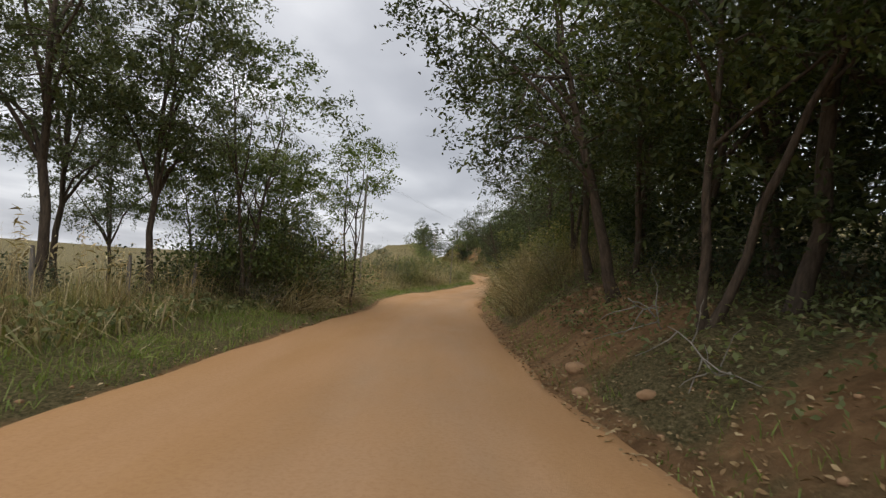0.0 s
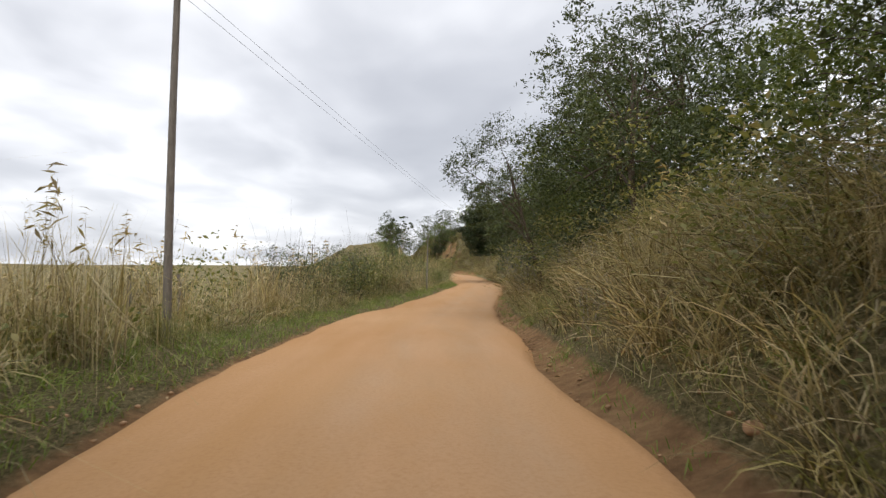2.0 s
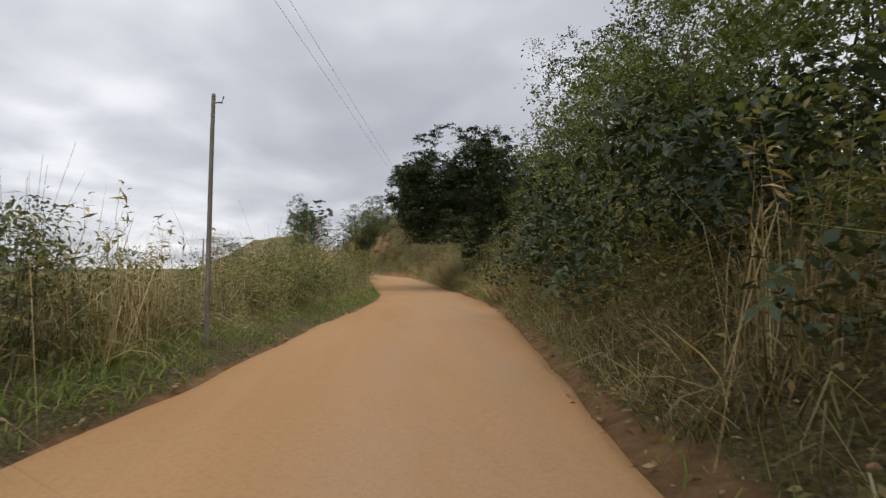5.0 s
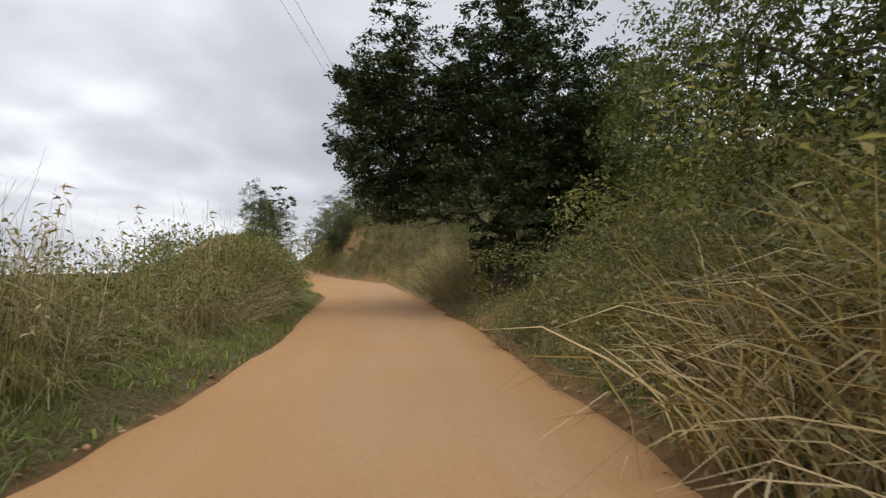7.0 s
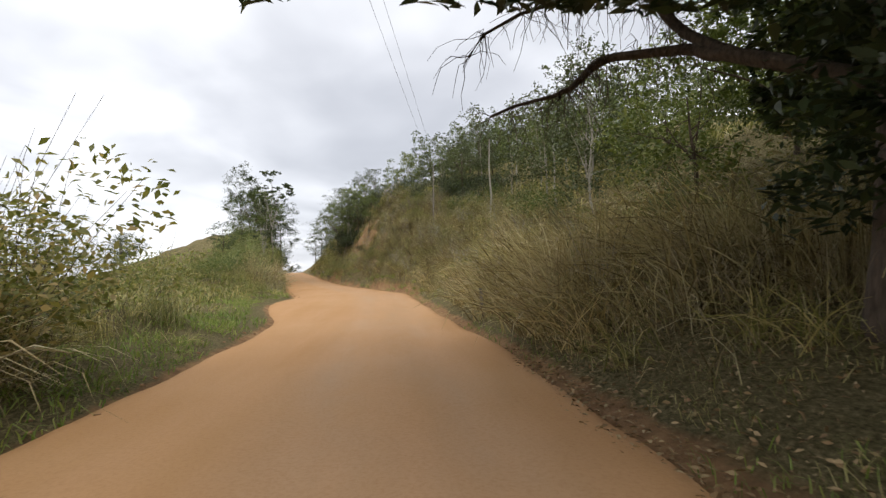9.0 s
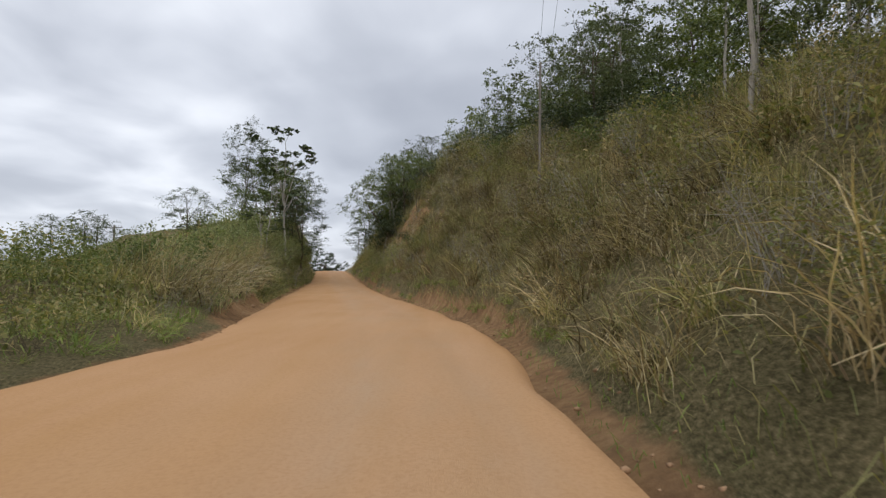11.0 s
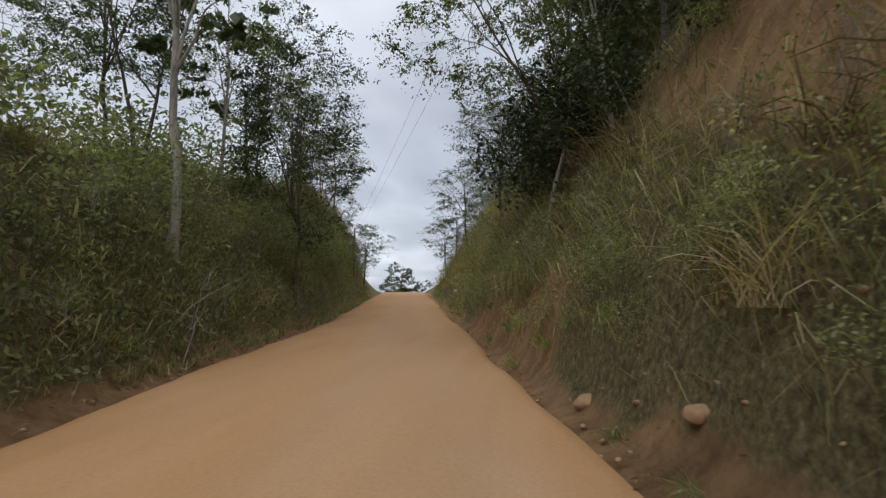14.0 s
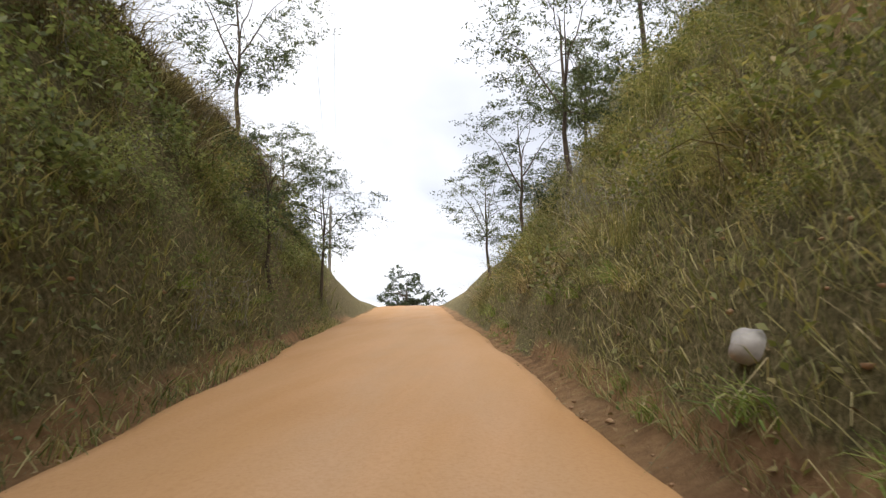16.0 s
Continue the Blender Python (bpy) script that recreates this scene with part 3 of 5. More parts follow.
def make_dry_shrub(name, label, seed, height, radius, stems, leaf_count):
    """A bare, much-branched shrub with a few withered leaves."""
    rng = np.random.RandomState(seed)
    root = new(name)
    wood, ends = Bag(), []
    for k in range(stems):
        a = rng.uniform(0, 2 * np.pi)
        tip = np.array([np.cos(a) * radius * rng.uniform(0.3, 1), np.sin(a) * radius * rng.uniform(0.3, 1), height * rng.uniform(0.5, 1.15)])
        main = limb_line(rng, (rng.normal(0, 0.1), rng.normal(0, 0.1), -0.1), tip, 6, 0.05, 0.12)
        tube(wood, main, np.linspace(0.007, 0.002, 6), 3)
        for j in range(5):
            p = main[rng.randint(2, 6)]
            q = p + rng.normal(0, 0.22, 3) * (1, 1, 0.7)
            tube(wood, limb_line(rng, p, q, 3, 0.03), [0.003, 0.0022, 0.0014], 3)
            ends.append(q)
    part("stem", *wood.arrays(), PALE_BARK, root)
    ends = np.array(ends)
    crown = Bag()
    crown.add(*leaves(rng, ends[rng.randint(0, len(ends), leaf_count)] + rng.normal(0, 0.07, (leaf_count, 3)), 0.055, 0.5, 0.3))
    part("foliage", *crown.arrays(), LEAF_OLIVE, root)
    return tagged(root, label, "shrub")


def make_reeds(name, label, seed, height, radius, count, width, mat, plume=True):
    """A tussock of tall canes and blades."""
    rng = np.random.RandomState(seed)
    root = new(name)
    roots = np.c_[rng.normal(0, radius * 0.5, (count, 2)), np.full(count, -0.08)]
    b = Bag()
    b.add(*blades(rng, roots, height, width, 0.3, 0.8))
    part("tuft", *b.arrays(), mat, root)
    c = Bag()
    for k in range(max(4, count // 36)):
        f = np.r_[rng.normal(0, radius * 0.35, 2), -0.1]
        t = f + np.r_[rng.normal(0, 0.3, 2) * height * 0.5, height * rng.uniform(0.7, 1.2)]
        tube(c, limb_line(rng, f, t, 6, 0.06, 0.12), np.linspace(0.007, 0.002, 6), 3)
        if plume:
            c.add(*leaves(rng, t + rng.normal(0, 1, (7, 3)) * (0.05, 0.05, 0.12), 0.2, 0.18, -0.3))
    part("cane", *c.arrays(), GRASS_DRY, root)
    return tagged(root, label, "grass clump")


def make_tussock(name, label, seed, length, radius, count, width, mat, hang=0.5):
    """A clump of long grass whose blades arch over; with hang most of them fall towards its +x side."""
    rng = np.random.RandomState(seed)
    az = np.where(rng.uniform(0, 1, count) < hang, rng.normal(0, 0.75, count), rng.uniform(-np.pi, np.pi, count))
    out = np.stack([np.cos(az), np.sin(az), np.zeros(count)], 1)
    side = np.stack([-np.sin(az), np.cos(az), np.zeros(count)], 1)
    side += rng.normal(0, 0.5, (count, 3))
    side /= np.linalg.norm(side, axis=1)[:, None]
    size = length * rng.uniform(0.45, 1.25, count)
    elev, bend = rng.uniform(0.75, 1.5, count), rng.uniform(0.5, 2.7, count)
    p = np.c_[rng.normal(0, radius * 0.45, (count, 2)), np.full(count, -0.1)]
    rows, steps = [], 4
    for k in range(steps + 1):
        w = width * (1, 1.0, 0.85, 0.55, 0.06)[k]
        rows += [p - side * w * 0.5, p + side * w * 0.5]
        e = elev - bend * k / steps
        p = p + (out * np.cos(e)[:, None] + np.array([0, 0, 1.0]) * np.sin(e)[:, None]) * (size / steps)[:, None] + rng.normal(0, 0.02, (count, 3))
    v = np.stack(rows, 1).reshape(-1, 3)
    base = (np.arange(count) * 2 * (steps + 1))[:, None]
    q = np.concatenate([base + [2 * k, 2 * k + 1, 2 * k + 3, 2 * k + 2] for k in range(steps)], 0)
    root = new(name)
    half = count * 4 // 5
    live = (np.arange(len(v)) // (2 * (steps + 1))) < half
    q = q.reshape(steps, count, 4)
    CLUMPS[root.name] = (v[live], q[:, :half].reshape(-1, 4), mat), (v[~live], q[:, half:].reshape(-1, 4) - live.sum(), GRASS_DRY if mat is not GRASS_DRY else LEAF_BROWN)
    for (pv, pq, pm), kind, words in zip(CLUMPS[root.name], ("tuft", "dry_tuft"), ("", "withered blades among the others")):
        tagged(part(kind, pv, pq, pm, root, words), kind="stuff")
    return tagged(root, label, "grass clump")


def set_down(x, y, turn, size, sink=0.08, tilt=(0, 0)):
    z = float(ground_z(x, y)) - sink
    s = size if isinstance(size, tuple) else (size, size, size)
    return pose(x, y, z, tilt[0], tilt[1], turn) @ Matrix.Diagonal((*s, 1))


def plant(master, spots, group="", label=""):
    """The master on the first spot, copies on the others: x, y, turn, size."""
    tagged(master, label, group=group)
    home = master.get("planted")
    for x, y, turn, size, *rest in spots:
        m = set_down(x, y, turn, size, 0.08, rest[0] if rest else (0, 0))
        if home is None:
            master["planted"] = 1
            master.matrix_basis = m
            home = 1
        else:
            ob = copy_thing(master, Matrix.Identity(4))
            ob.matrix_basis = m


def plant_many(master, spots, keep, group):
    """The spots nearest to the road carry objects; the others go into the joined grass."""
    gap = [abs(x - float(road_x(y))) for x, y, _, _ in spots]
    limit = sorted(gap)[min(keep, len(gap)) - 1]
    plant(master, [p for p, g in zip(spots, gap) if g <= limit], group)
    for (x, y, turn, size), g in zip(spots, gap):
        if g > limit:
            m = np.array(set_down(x, y, turn, size))
            for v, q, mat in CLUMPS[master.name]:
                REST.setdefault(mat.name, Bag()).add(np.c_[v, np.ones(len(v))] @ m.T[:, :3], q)


# trees of the left side and of the ridges: airy, sky shows through
broad_a = make_tree("tree", "leafy roadside tree with an airy dark green crown", 3, 9.0, 3.3, 3.3, 170, 110, 0.46, 0.125, LEAF_GREY, trunk_r=0.12, limbs=11)
broad_b = make_tree("tree", "roadside tree with a ragged mid-green crown", 8, 8.0, 3.0, 2.3, 125, 88, 0.44, 0.125, LEAF_MID, trunk_r=0.10, trunks=2, limbs=7)
fine = make_tree("tree", "slender tree with fine grey-green foliage", 14, 7.0, 2.3, 1.7, 105, 75, 0.40, 0.125, LEAF_GREY, trunk_r=0.09, limbs=9, slim=0.34, flat=0.5)
forked = make_tree("tree", "slender forked tree with a light green crown", 19, 6.6, 1.7, 2.7, 60, 80, 0.34, 0.11, LEAF_LIGHT, trunk_r=0.075, trunks=2, limbs=5)
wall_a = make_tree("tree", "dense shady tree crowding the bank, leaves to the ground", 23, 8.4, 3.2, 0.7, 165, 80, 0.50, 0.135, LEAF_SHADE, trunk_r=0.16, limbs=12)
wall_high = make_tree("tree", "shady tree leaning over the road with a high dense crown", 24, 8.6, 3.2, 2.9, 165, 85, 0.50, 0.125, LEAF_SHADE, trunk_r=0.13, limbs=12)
wall_b = make_tree("tree", "dense green tree draped with creepers", 27, 7.4, 3.0, 0.4, 155, 76, 0.46, 0.135, LEAF_MID, trunk_r=0.13, limbs=12)
hill_a = make_tree("tree", "small dense tree on the wooded hillside", 28, 6.0, 2.7, 0.5, 80, 36, 0.48, 0.24, LEAF_MID, trunk_r=0.1, limbs=7, sides=4)
hill_b = make_tree("tree", "pale airy tree on the wooded hillside", 29, 7.0, 2.3, 1.2, 70, 36, 0.42, 0.2, LEAF_GREY, trunk_r=0.08, limbs=7, sides=4, bark=PALE_BARK)
bank_tree = make_tree("tree", "tall dense dark green tree on top of the earth bank", 11, 9.8, 2.5, 2.2, 150, 105, 0.44, 0.12, LEAF_SHADE, trunk_r=0.075, limbs=11)
umbrella = make_tree("tree", "tall thin tree with tiers of big lobed leaves", 31, 12.0, 2.3, 4.6, 30, 44, 0.42, 0.30, LEAF_GREY, bark=PALE_BARK, trunk_r=0.11, limbs=9, slim=0.7, droop=0.6, flat=0.35)
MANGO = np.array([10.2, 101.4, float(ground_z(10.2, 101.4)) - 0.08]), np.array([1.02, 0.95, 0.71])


def mango_view_cut(p):
    """Where the mango's crown may hang: clipped to fit the camera's view, its skirt rising beyond the trunk."""
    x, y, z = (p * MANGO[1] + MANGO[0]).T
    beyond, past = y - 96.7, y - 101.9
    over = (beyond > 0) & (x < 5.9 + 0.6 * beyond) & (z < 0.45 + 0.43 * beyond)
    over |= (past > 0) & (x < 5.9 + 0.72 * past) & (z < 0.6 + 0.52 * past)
    # an open window under the main limb, cut along the camera's sight lines
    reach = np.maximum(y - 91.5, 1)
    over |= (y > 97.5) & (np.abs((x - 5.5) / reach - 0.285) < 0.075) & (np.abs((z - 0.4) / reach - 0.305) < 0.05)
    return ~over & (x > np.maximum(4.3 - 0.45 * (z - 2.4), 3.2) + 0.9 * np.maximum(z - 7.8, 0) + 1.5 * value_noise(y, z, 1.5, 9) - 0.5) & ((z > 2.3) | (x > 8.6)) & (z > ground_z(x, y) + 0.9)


# extra crown clumps, placed to fit the outline in the camera's view
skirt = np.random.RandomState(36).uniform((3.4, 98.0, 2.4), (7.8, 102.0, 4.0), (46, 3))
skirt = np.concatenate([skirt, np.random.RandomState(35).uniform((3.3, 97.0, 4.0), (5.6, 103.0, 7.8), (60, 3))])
mango = make_tree("mango_tree", "huge dark mango tree with a dense rounded crown", 37, 15.0, 6.6, 1.2, 680, 215, 0.62, 0.225, LEAF_DARK, trunk_r=0.42, limbs=20, slim=0.38, droop=0.5, hollow=0.2, sides=7, clear=mango_view_cut, more=(skirt - MANGO[0]) / MANGO[1])
far_tree = make_tree("tree", "distant rounded tree beyond the crest", 41, 6.0, 2.9, 0.6, 90, 50, 0.42, 0.3, LEAF_DARK, trunk_r=0.15, limbs=9)

plant(broad_a, [(-9.0, 13.0, 20, 1.15), (-7.6, 15.2, 250, (0.85, 0.85, 1.0)), (-13.2, 7.0, 110, 1.2), (-12.5, 19.0, 200, 1.05), (-17, 14, 300, 1.2), (-15.5, 27, 60, 0.9)], "trees beside the open field")
plant(broad_b, [(-6.1, 17.3, 40, (0.92, 0.92, 1.0)), (-9.3, 22.5, 160, 0.85), (-7.4, 20.0, 310, 0.72), (-8.4, 25.2, 60, 0.8), (-7.0, 22.8, 100, (0.8, 0.8, 0.75)), (4.2, 15.2, 30, 1.1), (3.9, 20.8, 200, 1.0), (3.5, 8.4, 100, 1.0, (0, -15))], "airy trees at the roadside")
plant(forked, [(-4.15, 23.1, 75, (0.95, 0.95, 1.05))], "trees beside the open field")
plant(wall_a, [(2.9, 167.0, 40, (0.58, 0.58, 0.5)), (6.6, 2.0, 0, 1.25), (6.2, 8.0, 80, 1.2), (6.4, 13.0, 150, 1.2), (5.8, 20.3, 210, 1.0), (8.5, 11, 20, 1.4), (9, 18, 50, 1.2), (5.4, 40.5, 280, 0.95),
               (8.6, 44, 130, 1.3), (9.2, 50, 240, 1.3), (10, 58, 300, 1.25), (5.5, -5, 33, 1.2), (9, 3, 12, 1.4), (11.8, 80.5, 100, 1.05), (12.8, 75.5, 30, 1.1), (10.5, 7.5, 100, 1.3), (10.8, 14.5, 230, 1.3)], "dense trees along the bank")
plant(wall_high, [(5.0, 3.2, 10, 1.15, (0, -10)), (4.7, 8.8, 100, 1.1, (0, -12)), (5.2, 13.4, 220, 1.05, (0, -8)), (3.4, 13.4, 0, (1.1, 1.1, 1.05), (0, -15)), (3.6, 17.0, 300, (0.95, 0.95, 0.95), (0, -11)), (3.1, 41.8, 0, (0.62, 0.62, 0.66), (0, -17)), (3.4, 46.5, 0, (0.55, 0.6, 0.6), (0, -8))], "dense trees along the bank")
plant(wall_b, [(6.1, 45.5, 30, 1.0), (6.8, 50.4, 250, 1.0), (7.6, 25.0, 150, 1.1), (8.6, 30.5, 310, 0.95), (10.8, 79.0, 75, (0.95, 0.95, 1.08)), (10.4, 76.0, 260, (0.9, 0.9, 1.1)), (12.4, 85.0, 185, 0.9), (12.4, 89.0, 20, (0.85, 0.85, 1.0)), (5.0, 25.6, 100, (0.75, 0.75, 0.8)), (7.2, 31.5, 20, (0.7, 0.7, 0.7)), (6.8, 56.0, 140, 0.92), (7.9, 62.3, 310, 0.85), (9.2, 69, 60, 0.9), (11.6, 75.0, 200, 1.0),
               (13.2, 91.5, 15, 0.85), (15.0, 98.0, 95, 0.95), (14.5, 108, 170, 0.8), (12.8, 68, 120, 1.1), (16, 82, 220, 1.1), (8.9, 36.5, 190, 0.8)], "dense trees along the bank")
plant(fine, [(4.9, 53.8, 0, 0.95), (-0.4, 181.5, 60, 0.85), (0.6, 186.5, 170, 0.9), (-19, 158, 20, 0.55), (-22, 167, 80, 0.6), (-26, 176, 30, 0.8), (-8.6, 153.6, 140, 0.6), (3.6, 26.6, 180, 0.85), (4.0, 35.5, 20, 0.85), (-10.9, 186.5, 40, 0.8), (-9.4, 182.0, 90, 0.95), (-13.8, 201.5, 150, 1.0), (-12.8, 206.5, 210, 0.85), (-11.4, 198.6, 330, 0.65),
             (-1.0, 202.5, 10, 1.15), (-3.6, 200.0, 75, 1.0), (-5.0, 206.0, 125, 0.9), (-2.4, 210.0, 200, 1.0), (4.6, 184.0, 260, (1.0, 1.0, 1.0)), (2.9, 197.5, 110, (1.1, 1.1, 1.3)), (5.8, 179.0, 320, 0.5), (2.0, 192, 45, 0.7),
             (13.5, 146, 70, 0.8), (11.5, 141, 20, 0.7), (-6.6, 212, 55, 0.9), (-17.5, 214, 140, 0.9)], "slender trees on the banks")
plant(umbrella, [(-6.9, 168.6, 30, 0.98), (0.9, 170.2, 140, (0.6, 0.6, 0.72), (0, -14)), (-9.6, 176, 260, 0.7), (-6.4, 160.5, 100, (0.6, 0.6, 0.36))], "tall thin trees")
plant(bank_tree, [(-7.4, 177.0, 30, 1.0), (-11.0, 172.0, 200, 0.9)], "trees on the banks")
plant(broad_b, [(-9.8, 171.5, 20, 0.85), (-10.4, 180.0, 120, 0.9), (-9.6, 167.0, 280, 0.5), (-11.5, 191.5, 60, 0.6), (-2.2, 207.5, 300, (0.5, 0.5, 0.5)), (1.8, 171.0, 250, (0.75, 0.75, 0.85)), (1.7, 169.3, 0, (0.72, 0.72, 0.78), (0, -22)), (4.2, 160.5, 80, 0.5), (2.9, 174, 130, 0.6)], "trees on the banks")
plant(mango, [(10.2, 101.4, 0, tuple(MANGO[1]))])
plant(far_tree, [(-22.6, 270.0, 0, 1.12), (-25.0, 276.0, 90, 0.9), (-20.8, 284, 200, 0.8)], "trees beyond the crest")

# woods on the hillside to the right, above the grass slope
rng = np.random.RandomState(5)
hill = []
for y in np.arange(108, 178, 3.1):
    for d in (7.0, 11.0, 16.5):
        yy, dd = y + rng.uniform(-1.3, 1.3), d + rng.uniform(-1.6, 1.6)
        if d < 8 and (rng.uniform() < 0.4 or y > 150):
            continue
        hill.append((float(road_x(yy) + 2.6 + dd), yy, rng.uniform(0, 360), rng.uniform(0.6, 0.92)))
hill += [(14.5, 106.0, 260, 1.2), (14.0, 112.5, 80, 0.75), (16.5, 110.0, 200, 1.2)]
plant(hill_a, [h for k, h in enumerate(hill) if k % 3], "hillside trees")
plant(hill_b, hill[0::3], "hillside trees")

# bushes
bush_green = make_bush("bush", "leafy green roadside bush", 51, 1.9, 1.15, 1500, 0.095, LEAF_MID)
bush_olive = make_bush("bush", "olive-green bush with yellowing leaves", 52, 1.6, 1.1, 1400, 0.085, LEAF_OLIVE, spiky=0.7)
bush_vine = make_bush("bush", "bush smothered in fine-leaved creepers", 53, 1.8, 1.3, 1500, 0.085, LEAF_VINE, 0.5, 24, 0.2, 0.6)
# its very dark leaves put the deep shade between bushes into colour
bush_dark = make_bush("bush", "green bush on the shaded bank, leaves darkened for shade", 54, 1.7, 1.1, 1500, 0.11, LEAF_DARK)
bush_grey = make_bush("bush", "thin grey-green shrub with bare twigs", 55, 2.2, 0.9, 1000, 0.065, LEAF_GREY, twigs=44, spiky=0.9)


def row_of(rng, side, y0, y1, step, d0, d1, s0, s1):
    """Spots along one side, with d metres from the road's edge."""
    out = []
    y = y0
    while y < y1:
        d = rng.uniform(d0, d1)
        half = float(smooth_table(WIDTH, y, 2 if side > 0 else 1))
        s = rng.uniform(s0, s1)
        out.append((float(road_x(y)) + side * (half + d), y, rng.uniform(0, 360), (s * rng.uniform(0.85, 1.2), s * rng.uniform(0.85, 1.2), s * rng.uniform(0.8, 1.15))))
        y += step * rng.uniform(0.6, 1.4)
    return out


rng = np.random.RandomState(77)
L, R = -1, 1
plant(bush_green, row_of(rng, L, 17.8, 24.6, 0.6, 1.5, 3.8, 1.2, 1.7) + row_of(rng, L, 19, 26, 1.4, 2.4, 4.6, 0.9, 1.2) + row_of(rng, L, 62, 100, 4.5, 1.8, 3.4, 0.85, 1.2)
      + row_of(rng, R, 110, 148, 4.0, 4.0, 7, 0.7, 1.1) + row_of(rng, L, 134, 150, 2.4, 2.4, 5.0, 0.8, 1.3), "roadside bushes")
bush_brightened = make_bush("bush", "grey-green bush on the earth bank, leaves brightened for light", 56, 1.8, 1.15, 1300, 0.085, LEAF_BRIGHTENED, spiky=0.4)
plant_many(bush_brightened, row_of(rng, L, 147, 182, 1.6, 0.9, 2.4, 0.8, 1.25) + row_of(rng, L, 182, 210, 1.5, 0.7, 1.7, 0.5, 0.85) + row_of(rng, R, 158, 180, 0.8, 0.5, 1.2, 0.35, 0.65) + row_of(rng, L, 136, 150, 0.9, 0.5, 2.6, 0.4, 0.75), 50, "bank bushes")
plant_many(bush_olive, row_of(rng, L, 97, 106, 0.6, 1.8, 3.8, 1.3, 1.75) + row_of(rng, L, 49, 58, 0.6, 1.8, 4.0, 1.1, 1.6) + row_of(rng, L, 46, 100, 2.6, 1.8, 3.0, 0.8, 1.15) + row_of(rng, R, 58, 84, 2.4, 1.1, 2.6, 0.8, 1.2) + row_of(rng, R, 106, 150, 4.0, 1.6, 6.0, 0.5, 0.8)
      + row_of(rng, L, 150, 208, 4.0, 0.5, 2.0, 0.55, 0.9) + row_of(rng, R, 150, 206, 3.2, 1.0, 5.0, 0.4, 0.7) + row_of(rng, R, 182, 210, 0.35, 0.9, 6.5, 0.4, 0.75) + row_of(rng, R, 132, 158, 0.8, 1.0, 5.0, 0.4, 0.8) + row_of(rng, L, 99, 113, 1.5, 2.0, 4.0, 1.0, 1.5) + row_of(rng, L, 128, 142, 2.4, 1.0, 3.2, 0.5, 0.8), 50, "roadside bushes")
plant(bush_vine, row_of(rng, R, 79, 92, 1.1, 0.9, 2.0, 0.75, 1.05) + row_of(rng, R, 78, 93, 1.2, 2.2, 3.8, 1.0, 1.35) + row_of(rng, R, 20, 60, 3.0, 1.4, 3.0, 0.7, 1.1) + row_of(rng, R, 180, 206, 3.4, 1.5, 5, 0.4, 0.7) + row_of(rng, R, 62, 79, 1.5, 1.0, 2.4, 0.8, 1.1), "creeper mounds")
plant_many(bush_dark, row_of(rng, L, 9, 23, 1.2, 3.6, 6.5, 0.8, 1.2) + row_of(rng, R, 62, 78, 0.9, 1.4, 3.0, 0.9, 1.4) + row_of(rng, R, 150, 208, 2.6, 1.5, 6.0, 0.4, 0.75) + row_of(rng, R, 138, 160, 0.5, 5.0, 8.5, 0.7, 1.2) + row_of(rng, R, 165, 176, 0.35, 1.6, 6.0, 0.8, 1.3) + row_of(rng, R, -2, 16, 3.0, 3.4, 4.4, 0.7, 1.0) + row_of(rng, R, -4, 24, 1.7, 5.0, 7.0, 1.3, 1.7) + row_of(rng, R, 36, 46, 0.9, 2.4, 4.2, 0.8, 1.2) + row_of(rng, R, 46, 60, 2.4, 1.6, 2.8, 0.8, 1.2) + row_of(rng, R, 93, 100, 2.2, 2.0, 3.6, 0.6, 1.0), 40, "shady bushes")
plant(bush_grey, row_of(rng, L, 17.5, 24.3, 0.5, 1.2, 3.8, 1.2, 1.7) + row_of(rng, L, 44, 66, 1.8, 1.8, 3.2, 1.1, 1.5) + row_of(rng, L, 4, 18, 3.4, 2.8, 6.5, 0.6, 0.9) + row_of(rng, L, 38, 100, 5.0, 2.0, 5.0, 0.9, 1.4) + row_of(rng, L, 100, 114, 3.5, 2.5, 5, 1.0, 1.5) + row_of(rng, R, 112, 148, 8, 4, 8, 0.7, 1.0), "thin shrubs")

twiggy = make_dry_shrub("dry_shrub", "bare twiggy shrub with a few small withered leaves", 57, 1.2, 0.7, 13, 260)
plant(twiggy, row_of(rng, R, 20, 60, 1.3, 0.9, 3.0, 0.8, 1.3) + row_of(rng, R, 44, 58, 0.5, 1.0, 2.4, 1.4, 2.1) + row_of(rng, R, 76, 90, 1.2, 1.2, 3.0, 0.9, 1.4) + row_of(rng, R, 104, 130, 1.4, 1.2, 5.5, 0.7, 1.2) + row_of(rng, R, 130, 160, 0.5, 0.8, 5.5, 0.7, 1.3) + row_of(rng, R, 160, 210, 0.7, 0.8, 6.0, 0.6, 1.1)
      + row_of(rng, L, 17.5, 25, 0.7, 1.0, 2.4, 1.1, 1.6) + row_of(rng, L, 134, 206, 1.7, 0.5, 2.2, 0.6, 1.1), "twiggy shrubs")

